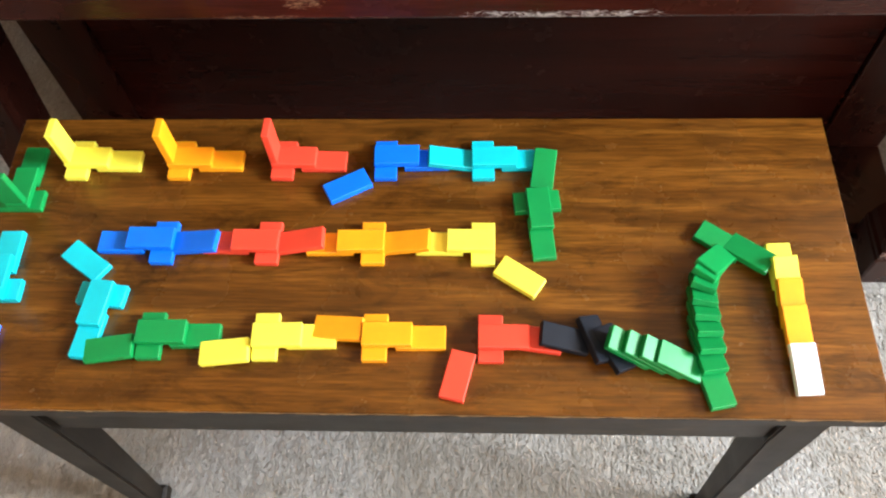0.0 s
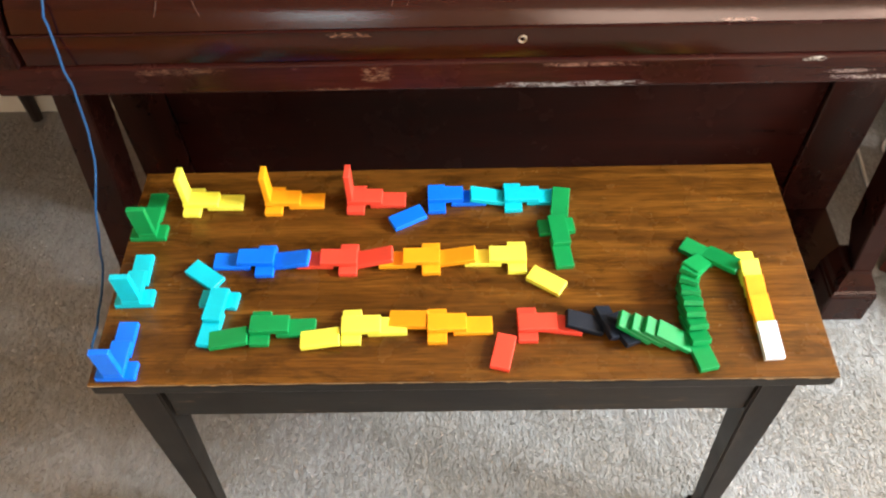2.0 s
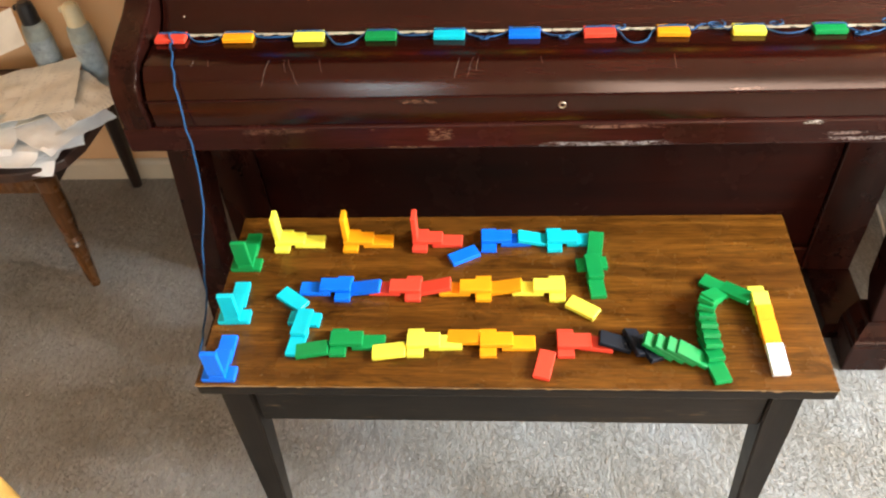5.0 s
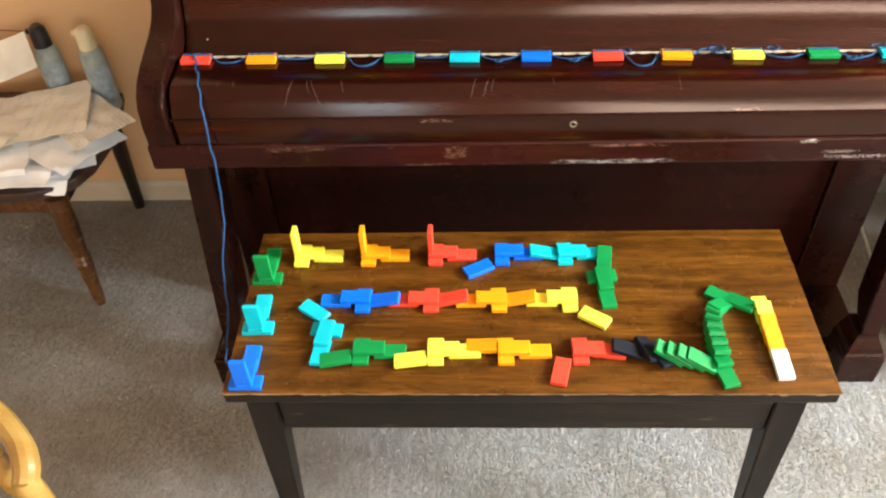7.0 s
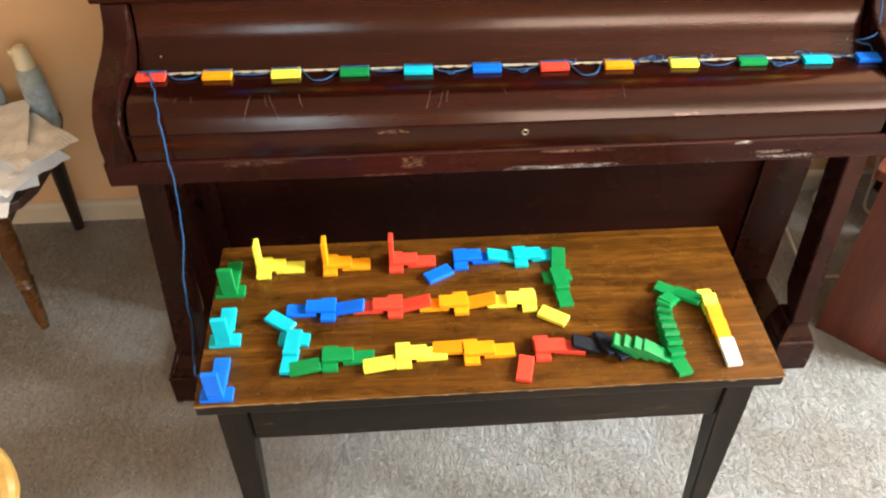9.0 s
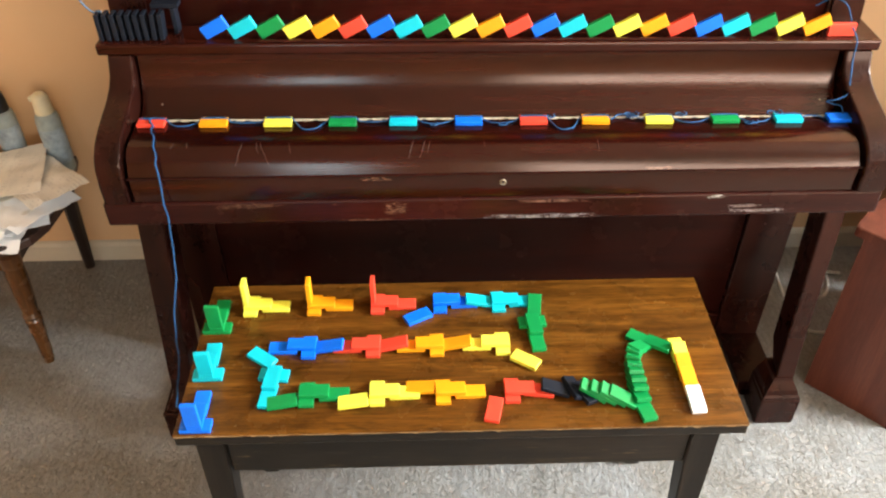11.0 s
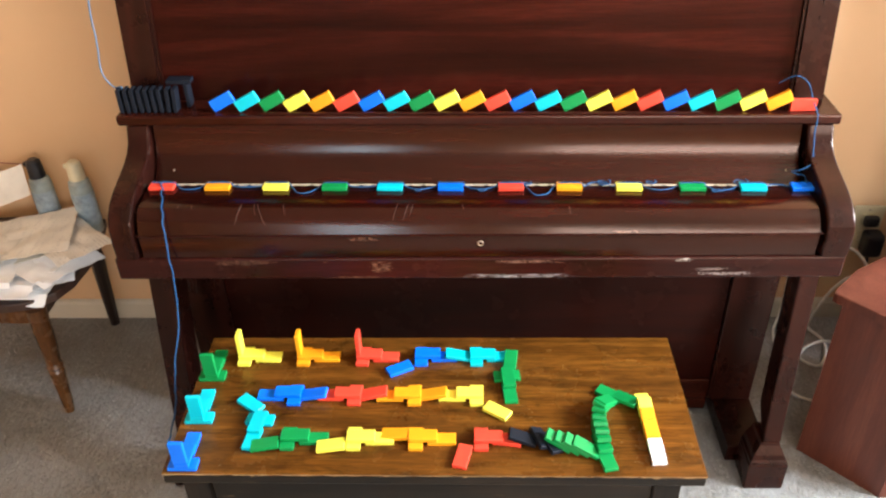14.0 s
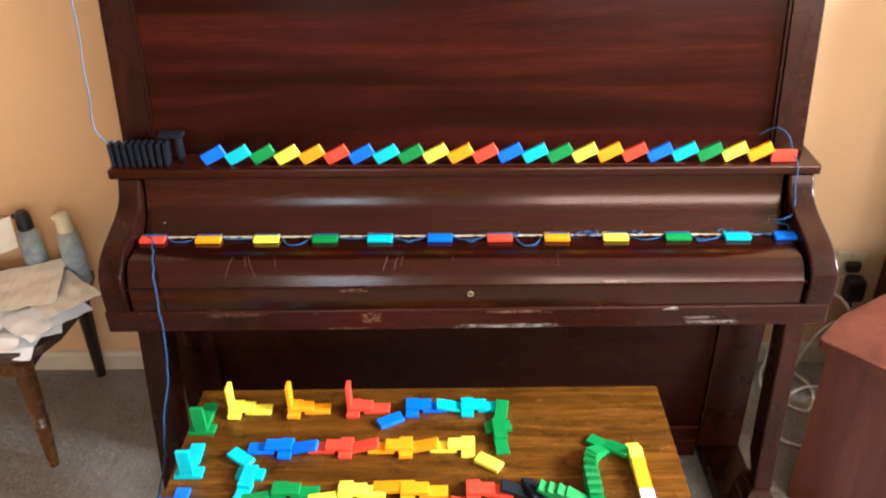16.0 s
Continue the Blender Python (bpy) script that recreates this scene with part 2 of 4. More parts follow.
# pile carpet: mottled beige and grey fibres
def carpet_material(name, tuft, tone):
    m, nt, bsdf = nodes_of(name)
    patch = noise_tex(nt, texco(nt), 3.2, 5, 0.62)
    fleck = noise_tex(nt, texco(nt, (1.0, 0.20, 1.0)), 120, 4, 0.7)
    base = ramp(nt, patch, [(p, tuple(v * tone for v in c)) for p, c in ((0.3, (0.295, 0.262, 0.215)), (0.5, (0.380, 0.360, 0.325)), (0.68, (0.460, 0.455, 0.440)))])
    colour = mixed(nt, 1.0, base, ramp(nt, fleck, [(0.32, (0.84, 0.83, 0.815)), (0.62, (1.05, 1.05, 1.05))]), "MULTIPLY")
    if tuft:
        geo = nt.nodes.new("ShaderNodeNewGeometry")
        colour = mixed(nt, 1.0, colour, ramp(nt, geo.outputs["Random Per Island"], [(0.0, (0.93, 0.925, 0.92)), (1.0, (1.06, 1.06, 1.06))]), "MULTIPLY")
    nt.links.new(colour, bsdf.inputs["Base Color"])
    bsdf.inputs["Roughness"].default_value = 0.95
    bsdf.inputs["Specular IOR Level"].default_value = 0.1
    bsdf.inputs["Sheen Weight"].default_value = 0.15
    bumped(nt, bsdf, fleck, 0.35, 0.003)
    return m


CARPET = carpet_material("carpet_backing", False, 0.80)
PILE = carpet_material("carpet_pile", True, 1.0)

TOY = {
    "yellow": (0.92, 0.81, 0.075), "orange": (0.90, 0.34, 0.008), "red": (0.76, 0.065, 0.032), "blue": (0.004, 0.155, 0.80),
    "cyan": (0.006, 0.50, 0.58), "green": (0.005, 0.24, 0.055), "black": (0.009, 0.011, 0.016), "white": (0.82, 0.82, 0.82),
}
TOY_MAT = {k: plain(k + "_toy_plastic", c, 0.48 if k == "black" else 0.36, 0.07, 40, 0.03, 0.0, 0.0, 0.13 if k == "black" else 0.36) for k, c in TOY.items()}


# ---- building helpers ----
def finish(bm, name, mat, smooth=False):
    bmesh.ops.recalc_face_normals(bm, faces=bm.faces[:])
    for e in bm.edges:
        if len(e.link_faces) == 2 and e.calc_face_angle(0.0) > radians(27):
            e.smooth = False
    me = bpy.data.meshes.new(name)
    bm.to_mesh(me)
    bm.free()
    for m in (mat if isinstance(mat, (list, tuple)) else [mat]):
        me.materials.append(m)
    if smooth:
        for p in me.polygons:
            p.use_smooth = True
    return me


def part(name, bm, mat, parent=None, label="", smooth=False, kind=""):
    ob = new(name, finish(bm, name, mat, smooth))
    if parent is not None:
        ob.parent = parent
    return tagged(ob, label=label, kind=kind)


def thing(name, label, category, at=(0, 0, 0), group="", kind=""):
    ob = new(name)
    ob.empty_display_size = 0.05
    ob.location = at
    return tagged(ob, label, category, group, kind)


def box_bm(x0, x1, y0, y1, z0, z1, bevel=0.002, seg=2, bm=None):
    bm = bm or bmesh.new()
    made = bmesh.ops.create_cube(bm, size=1.0)["verts"]
    for v in made:
        v.co = Vector(((x0 + x1) / 2 + v.co.x * (x1 - x0), (y0 + y1) / 2 + v.co.y * (y1 - y0), (z0 + z1) / 2 + v.co.z * (z1 - z0)))
    if bevel:
        edges = {e for v in made for e in v.link_edges}
        bmesh.ops.bevel(bm, geom=list(edges), offset=bevel, segments=seg, affect="EDGES", profile=0.5)
    return bm


def sweep_bm(profile, x0, x1, cuts=1):
    """A closed (y, z) outline drawn out along x."""
    bm = bmesh.new()
    rings = [[bm.verts.new((x0 + (x1 - x0) * i / cuts, y, z)) for y, z in profile] for i in range(cuts + 1)]
    n = len(profile)
    for a, b in zip(rings, rings[1:]):
        for i in range(n):
            bm.faces.new((a[i], a[(i + 1) % n], b[(i + 1) % n], b[i]))
    bm.faces.new(rings[0])
    bm.faces.new(rings[-1][::-1])
    return bm


def prism_bm(outline, z0, z1, bevel=0.0):
    bm = bmesh.new()
    lo = [bm.verts.new((x, y, z0)) for x, y in outline]
    hi = [bm.verts.new((x, y, z1)) for x, y in outline]
    n = len(outline)
    for i in range(n):
        bm.faces.new((lo[i], lo[(i + 1) % n], hi[(i + 1) % n], hi[i]))
    bm.faces.new(lo[::-1])
    top = bm.faces.new(hi)
    if bevel:
        bmesh.ops.bevel(bm, geom=list(top.edges), offset=bevel, segments=2, affect="EDGES", profile=0.5)
    return bm


def turned_bm(rings, sides=16, bm=None):
    """A turned body: rings of (centre x, y, z, radius)."""
    bm = bm or bmesh.new()
    loops = []
    for x, y, z, r in rings:
        loops.append([bm.verts.new((x + r * math.cos(2 * math.pi * i / sides), y + r * math.sin(2 * math.pi * i / sides), z)) for i in range(sides)])
    for a, b in zip(loops, loops[1:]):
        for i in range(sides):
            bm.faces.new((a[i], a[(i + 1) % sides], b[(i + 1) % sides], b[i]))
    bm.faces.new(loops[0][::-1])
    bm.faces.new(loops[-1])
    return bm


def smooth_path(points, steps=8):
    """Catmull-Rom through the points."""
    p = [Vector(q) for q in points]
    p = [2 * p[0] - p[1], *p, 2 * p[-1] - p[-2]]
    out = []
    for a, b, c, d in zip(p, p[1:], p[2:], p[3:]):
        for i in range(steps):
            t = i / steps
            out.append(0.5 * (2 * b + (c - a) * t + (2 * a - 5 * b + 4 * c - d) * t * t + (3 * b - a - 3 * c + d) * t ** 3))
    return out + [p[-2]]


def tube_bm(points, radius, sides=8, steps=8, bm=None, flat=1.0):
    bm = bm or bmesh.new()
    path = smooth_path(points, steps)
    rings, side = [], None
    for i, q in enumerate(path):
        d = (path[min(i + 1, len(path) - 1)] - path[max(i - 1, 0)]).normalized()
        ref = side if side is not None else (Vector((0, 0, 1)) if abs(d.z) < 0.9 else Vector((1, 0, 0))).cross(d)
        side = (ref - d * ref.dot(d)).normalized()
        up = d.cross(side)
        rings.append([bm.verts.new(q + radius * (math.cos(2 * math.pi * k / sides) * side + flat * math.sin(2 * math.pi * k / sides) * up)) for k in range(sides)])
    for a, b in zip(rings, rings[1:]):
        for i in range(sides):
            bm.faces.new((a[i], a[(i + 1) % sides], b[(i + 1) % sides], b[i]))
    bm.faces.new(rings[0][::-1])
    bm.faces.new(rings[-1])
    return bm


# ---- room ----
WALL_Y, X0, X1, Y0, H = 1.012, -3.2, 3.2, -4.6, 2.85
floor = part("floor", box_bm(X0 - 0.1, X1 + 0.1, Y0 - 0.1, WALL_Y + 0.1, -0.1, 0.0, 0), CARPET, label="beige grey pile carpet floor", kind="structure")
part("wall_north", box_bm(X0 - 0.1, X1 + 0.1, WALL_Y, WALL_Y + 0.1, 0, H, 0), WALL, label="peach painted wall behind the piano", kind="structure")
part("wall_west", box_bm(X0 - 0.1, X0, Y0, WALL_Y, 0, H, 0), WALL, label="peach painted side wall", kind="structure")
east = bmesh.new()
ya = Y0
for ey0, ey1, ez0, ez1 in sorted(SIDE_WINDOWS):
    for a in ((ya, ey0, 0, H), (ey0, ey1, 0, ez0), (ey0, ey1, ez1, H)):
        box_bm(X1, X1 + 0.1, *a, 0, bm=east)
    ya = ey1
box_bm(X1, X1 + 0.1, ya, WALL_Y, 0, H, 0, bm=east)
part("wall_east", east, WALL, label="peach painted side wall with two windows", kind="structure")
for k, (ey0, ey1, ez0, ez1) in enumerate(SIDE_WINDOWS):
    side_window = thing("window_%d" % (k + 3), "white painted window frame in the side wall", "window", kind="structure")
    for a in ((ey0, ey0 + 0.05, ez0, ez1), (ey1 - 0.05, ey1, ez0, ez1), (ey0 + 0.05, ey1 - 0.05, ez0, ez0 + 0.05), (ey0 + 0.05, ey1 - 0.05, ez1 - 0.05, ez1), ((ey0 + ey1) / 2 - 0.02, (ey0 + ey1) / 2 + 0.02, ez0 + 0.05, ez1 - 0.05)):
        part("window_frame", box_bm(X1 + 0.03, X1 + 0.08, *a, 0.004), WHITEPAINT, side_window)
part("ceiling", box_bm(X0 - 0.1, X1 + 0.1, Y0 - 0.1, WALL_Y + 0.1, H, H + 0.1, 0), CEILING, label="cream painted ceiling", kind="structure")
south = bmesh.new()
xs = [X0 - 0.1, WINDOWS[0][0], WINDOWS[0][1], WINDOWS[1][0], WINDOWS[1][1], X1 + 0.1]
for i in range(5):
    if i in (1, 3):
        wz0, wz1 = WINDOWS[i // 2][2:]
        box_bm(xs[i], xs[i + 1], Y0 - 0.1, Y0, 0, wz0, 0, bm=south)
        box_bm(xs[i], xs[i + 1], Y0 - 0.1, Y0, wz1, H, 0, bm=south)
    else:
        box_bm(xs[i], xs[i + 1], Y0 - 0.1, Y0, 0, H, 0, bm=south)
part("wall_south", south, WALL, label="peach painted wall with two windows", kind="structure")
for k, (wx0, wx1, wz0, wz1) in enumerate(WINDOWS):
    win = thing("window_%d" % (k + 1), "white painted window frame with daylight behind", "window", kind="structure")
    for a in ((wx0, wx0 + 0.05, wz0, wz1), (wx1 - 0.05, wx1, wz0, wz1), (wx0 + 0.05, wx1 - 0.05, wz0, wz0 + 0.05), (wx0 + 0.05, wx1 - 0.05, wz1 - 0.05, wz1), ((wx0 + wx1) / 2 - 0.02, (wx0 + wx1) / 2 + 0.02, wz0 + 0.05, wz1 - 0.05)):
        part("window_frame", box_bm(a[0], a[1], Y0 - 0.08, Y0 - 0.03, a[2], a[3], 0.004), WHITEPAINT, win)

part("baseboard", sweep_bm([(WALL_Y - 0.014, 0.0), (WALL_Y - 0.014, 0.050), (WALL_Y - 0.009, 0.058), (WALL_Y - 0.003, 0.062), (WALL_Y - 0.001, 0.062), (WALL_Y - 0.001, 0.0)], X0, X1), BASEBOARD, label="cream painted baseboard along the wall", kind="structure")


# ---- piano ----
PX = 0.067     # the middle of the piano
piano = thing("upright_piano", "dark red mahogany upright piano with worn front rail", "piano", (PX, 0.7, 0))


def drop(x):
    """The old case has settled: its upper part slopes down towards one end."""
    return 0.0115 * min(max((x + 0.6) / 1.2, 0.0), 1.1)


def pp(name, bm, mat=MAHOGANY, parent=None, label="", smooth=False):
    """A part of the piano, given in room coordinates about its middle."""
    for v in bm.verts:
        v.co.z -= drop(v.co.x) * min(max((v.co.z - 0.712) / 0.035, 0.0), 1.0)
    bmesh.ops.translate(bm, verts=bm.verts[:], vec=(0, -0.7, 0))
    return part(name, bm, mat, parent or piano, label, smooth)


FALL = [(0.368, 0.6645), (0.368, 0.710), (0.3695, 0.7135), (0.3725, 0.7215), (0.3762, 0.7305), (0.3805, 0.7395), (0.3862, 0.7480), (0.3945, 0.7540), (0.4070, 0.7572), (0.43, 0.7584), (0.455, 0.7584), (0.474, 0.7565), (0.476, 0.754), (0.476, 0.735), (0.40, 0.70), (0.40, 0.6645)]
fall = pp("fallboard", sweep_bm(FALL, -0.609, 0.608, 24), FALL_WOOD, label="rolled fallboard with pale scratches")
fall.data.polygons.foreach_set("use_smooth", [abs(p.normal.x) < 0.5 for p in fall.data.polygons])
pp("fallboard_bead", box_bm(-0.613, 0.613, 0.3655, 0.3675, 0.7105, 0.7135, 0.0006, 1), RAIL_WOOD)
NAME = [(0.488, 0.742), (0.500, 0.751), (0.512, 0.7585), (0.523, 0.768), (0.532, 0.780), (0.539, 0.794), (0.5445, 0.810), (0.5485, 0.828), (0.551, 0.8465), (0.575, 0.8465), (0.575, 0.742)]
name = pp("nameboard", sweep_bm(NAME, -0.611, 0.610, 8), FALL_WOOD, label="curved nameboard above the keys")
name.data.polygons.foreach_set("use_smooth", [abs(p.normal.x) < 0.5 for p in name.data.polygons])
pp("key_well", box_bm(-0.613, 0.613, 0.4765, 0.4875, 0.70, 0.7405, 0), BLACK)
# slivers of the white keys in the slit behind the fallboard
key_w = 1.226 / 52
key_mesh = finish(box_bm(-key_w / 2 + 0.0006, key_w / 2 - 0.0006, -0.0045, 0.0045, -0.005, 0.0, 0.0006, 1), "white_key", IVORY)
sharp_mesh = finish(box_bm(-0.0045, 0.0045, -0.0046, -0.0012, -0.004, 0.0006, 0.0006, 1), "black_key", BLACK)
for i in range(52):
    k = new("white_key", key_mesh)
    k.parent = piano
    k.location = (-0.613 + key_w * (i + 0.5), 0.482 - 0.7, 0.7535 - drop(-0.613 + key_w * i))
    if i < 51 and (i + 5) % 7 not in (2, 6):
        k = new("black_key", sharp_mesh)
        k.parent = piano
        k.location = (-0.613 + key_w * (i + 1), 0.482 - 0.7, 0.7536 - drop(-0.613 + key_w * i))
rail = pp("key_slip", box_bm(-0.664, 0.664, 0.363, 0.62, 0.618, 0.664, 0.004), RAIL_WOOD, label="front rail with worn and chipped varnish and a painted pale glare")
pp("key_bed", box_bm(-0.64, 0.64, 0.40, 0.66, 0.596, 0.6175, 0.002), MAHOGANY)
CHEEK = [(0.362, 0.6645), (0.360, 0.70), (0.364, 0.733), (0.373, 0.750), (0.392, 0.766), (0.42, 0.777), (0.452, 0.785), (0.485, 0.793), (0.512, 0.804), (0.528, 0.818), (0.537, 0.836), (0.541, 0.8465), (0.64, 0.8465), (0.64, 0.6645)]
for s in (-1, 1):
    cheek = pp("cheek", sweep_bm(CHEEK, s * 0.616, s * 0.662 + 0.003), MAHOGANY_UP, label="scrolled cheek at the end of the keys")
    bmesh_edges = bmesh.new()
    bmesh_edges.from_mesh(cheek.data)
    bmesh.ops.bevel(bmesh_edges, geom=[e for e in bmesh_edges.edges if len(e.link_faces) == 2 and any(abs(f.normal.x) > 0.9 for f in e.link_faces)], offset=0.004, segments=2, affect="EDGES", profile=0.5)
    bmesh_edges.to_mesh(cheek.data)
    bmesh_edges.free()
    cheek.data.polygons.foreach_set("use_smooth", [abs(p.normal.x) < 0.9 for p in cheek.data.polygons])
    pp("case_side", sweep_bm([(0.641, 0.60), (0.641, 0.8465), (0.624, 0.8675), (0.698, 1.34), (0.985, 1.34), (0.985, 0.60)], s * 0.615, s * 0.6585), MAHOGANY_UP)
    pp("pilaster", sweep_bm([(0.606, 0.8675), (0.680, 1.34), (0.697, 1.34), (0.623, 0.8675)], s * 0.6045, s * 0.660), MAHOGANY_UP)
    pp("lower_side", box_bm(s * 0.572, s * (0.674 if s > 0 else 0.660), 0.62, 0.985, 0.051, 0.5955, 0.003), MAHOGANY_UP)
    pp("toe_block", box_bm(s * 0.585, s * (0.676 if s > 0 else 0.660), 0.47, 0.985, 0.0, 0.050, 0.003), MAHOGANY_UP)
    leg = bmesh.new()
    inner = 0.630 if s > 0 else 0.620
    rings = [[leg.verts.new((s * (a + o), b, z)) for a, b in ((inner, y), (0.668, y), (0.668, y + (0.055 if z < 0.15 else 0.080)), (inner + (0.010 if s > 0 else 0.0), y + (0.055 if z < 0.15 else 0.080)))] for y, z, o in ((0.412, 0.130, 0.004), (0.420, 0.17, 0.005), (0.475, 0.585, 0.014 if s > 0 else -0.006))]
    for a, b in zip(rings, rings[1:]):
        for k in range(4):
            leg.faces.new((a[k], a[(k + 1) % 4], b[(k + 1) % 4], b[k]))
    leg.faces.new(rings[0])
    leg.faces.new(rings[-1])
    bmesh.ops.bevel(leg, geom=[e for e in leg.edges if abs((e.verts[0].co - e.verts[1].co).normalized().z) > 0.8], offset=0.002, segments=2, affect="EDGES")
    pp("leg", leg, MAHOGANY_UP, label="slanting front leg of the piano")
    pp("leg_capital", box_bm(s * 0.605, s * 0.682, 0.462, 0.56, 0.585, 0.6175, 0.006), MAHOGANY_UP)
    pp("leg_base", box_bm(s * 0.607, s * 0.693, 0.388, 0.4695, 0.0, 0.078, 0.004), MAHOGANY_UP)
    base = bmesh.new()
    rings = [[base.verts.new((s * a, b, z)) for a, b in ((0.607 + d, 0.388 + d), (0.691 - d, 0.388 + d), (0.691 - d, 0.4695), (0.607 + d, 0.4695))] for d, z in ((0.002, 0.0785), (0.002, 0.086), (0.006, 0.090), (0.009, 0.102), (0.020, 0.122), (0.022, 0.130))]
    for a, b in zip(rings, rings[1:]):
        for k in range(4):
            base.faces.new((a[k], a[(k + 1) % 4], b[(k + 1) % 4], b[k]))
    base.faces.new(rings[0])
    base.faces.new(rings[-1])
    pp("leg_moulding", base, MAHOGANY_UP)
pp("music_shelf", box_bm(-0.675, 0.675, 0.541, 0.66, 0.847, 0.867, 0.004), MAHOGANY, label="narrow polished shelf below the upper panel")
pp("shelf_batten", box_bm(-0.40, 0.42, 0.546, 0.552, 0.8672, 0.8715, 0.001, 1), MAHOGANY)
pp("upper_panel", sweep_bm([(0.618, 0.8675), (0.692, 1.34), (0.712, 1.34), (0.638, 0.8675)], -0.598, 0.598), PANEL, label="wide mahogany upper panel with banded grain")
for s in (-1, 1):
    pp("panel_stile", sweep_bm([(0.612, 0.8675), (0.686, 1.34), (0.692, 1.34), (0.618, 0.8675)], s * 0.5985, s * 0.604), MAHOGANY_UP)
pp("lid", box_bm(-0.70, 0.70, 0.59, 1.0, 1.3405, 1.365, 0.005), MAHOGANY)
pp("knee_panel", box_bm(-0.5715, 0.5715, 0.63, 0.65, 0.112, 0.5955, 0.002), KNEE, label="plain dark lower panel")
pp("bottom_board", box_bm(-0.5715, 0.5715, 0.625, 0.66, 0.012, 0.1115, 0.003), MAHOGANY)
pp("back", box_bm(-0.63, 0.63, 0.96, 0.98, 0.05, 1.34, 0.0), MAHOGANY_UP)
lock = bmesh.new()
ring = [(0.0045 + 0.0016 * math.cos(a), 0.0016 * math.sin(a)) for a in [2 * math.pi * i / 8 for i in range(8)]]
loops = [[lock.verts.new((0.0115 + r * math.cos(t), 0.3672 + h, 0.694 + r * math.sin(t))) for r, h in ring] for t in [2 * math.pi * j / 20 for j in range(20)]]
for a, b in zip(loops, loops[1:] + loops[:1]):
    for i in range(8):
        lock.faces.new((a[i], a[(i + 1) % 8], b[(i + 1) % 8], b[i]))
pp("keyhole", lock, BRASS, label="small brass keyhole ring", smooth=True)
for sx in (-0.577, 0.586):
    knob = bmesh.new()
    bmesh.ops.create_uvsphere(knob, u_segments=10, v_segments=6, radius=0.0022)
    bmesh.ops.translate(knob, verts=knob.verts[:], vec=(sx, 0.5195, 0.7640))
    pp("screw", knob, BRASS, smooth=True)

# pale scratches over the roll of the fallboard
for sx, lean, n in ((-0.535, -0.003, 2), (-0.512, 0.002, 2), (-0.420, -0.014, 5), (-0.398, 0.006, 3), (-0.392, 0.020, 5), (-0.345, 0.008, 3), (-0.138, -0.010, 4), (-0.118, -0.012, 4), (-0.110, -0.006, 3), (-0.02, 0.003, 2), (0.17, 0.002, 3)):
    line = [(sx + lean * k / n + 0.0006 * math.sin(3 * k + sx * 90), y, z) for k, (y, z) in enumerate(FALL[8:8 - n:-1])]
    pp("scratch", tube_bm(line, 0.00036, 5, 3), SCRATCH)

# ---- bench ----
BZ = 0.5
bench = thing("piano_bench", "wooden piano bench with walnut veneer top and dark tapered legs", "bench", (-0.003, 0.168, 0))


def bp(name, bm, mat, label=""):
    bmesh.ops.translate(bm, verts=bm.verts[:], vec=(0.003, -0.168, 0))
    return part(name, bm, mat, bench, label)


bp("top", box_bm(-0.434, 0.429, 0.0050, 0.334, BZ - 0.004, BZ, 0.0012), BENCH_TOP, "walnut veneer top with dark streaks")
bp("top_edge", box_bm(-0.4335, 0.4285, 0.0055, 0.3335, BZ - 0.024, BZ - 0.0042, 0.003), BENCH_DARK, "dark chipped edge")
lip = bmesh.new()
chips = random.Random(4)
edge = [(-0.433 + 0.861 * k / 160, BZ - 0.0020 - 0.0009 * math.sin(k * 0.7) * math.sin(k * 0.23) - (chips.uniform(0.0005, 0.0030) if chips.random() < 0.16 else 0)) for k in range(161)]
for y, rev in ((0.0046, False), (0.0049, True)):
    hi = [lip.verts.new((x, y, BZ - 0.0004)) for x, z in edge]
    lo = [lip.verts.new((x, y, z)) for x, z in edge]
    for k in range(160):
        q = (hi[k], lo[k], lo[k + 1], hi[k + 1])
        lip.faces.new(q[::-1] if rev else q)
bp("front_lip", lip, BENCH_EDGE, "worn bare front edge")
bp("apron", box_bm(-0.363, 0.351, 0.020, 0.038, 0.390, BZ - 0.0242, 0.002), BENCH_DARK)
bp("apron", box_bm(-0.357, 0.349, 0.290, 0.308, 0.387, BZ - 0.0242, 0.002), BENCH_DARK)
bp("apron", box_bm(-0.400, -0.382, 0.075, 0.262, 0.387, BZ - 0.0242, 0.002), BENCH_DARK)
bp("apron", box_bm(0.374, 0.392, 0.075, 0.262, 0.387, BZ - 0.0242, 0.002), BENCH_DARK)


def leg_bm(cx, cy, sx, sy):
    """A square leg that tapers on its inner sides to a small foot."""
    bm = bmesh.new()
    rings = []
    for z, w in ((BZ - 0.0242, 0.043), (0.39, 0.043), (0.385, 0.0425), (0.03, 0.026), (0.026, 0.031), (0.008, 0.031), (0.0, 0.026)):
        ox, oy = cx + sx * 0.025, cy + sy * 0.025
        rings.append([bm.verts.new((ox - sx * w * a, oy - sy * w * b, z)) for a, b in ((0, 0), (1, 0), (1, 1), (0, 1))])
    for a, b in zip(rings, rings[1:]):
        for i in range(4):
            bm.faces.new((a[i], a[(i + 1) % 4], b[(i + 1) % 4], b[i]))
    bm.faces.new(rings[0])
    bm.faces.new(rings[-1][::-1])
    bmesh.ops.bevel(bm, geom=[e for e in bm.edges if abs((e.verts[0].co - e.verts[1].co).normalized().z) > 0.8], offset=0.002, segments=2, affect="EDGES")
    return bm


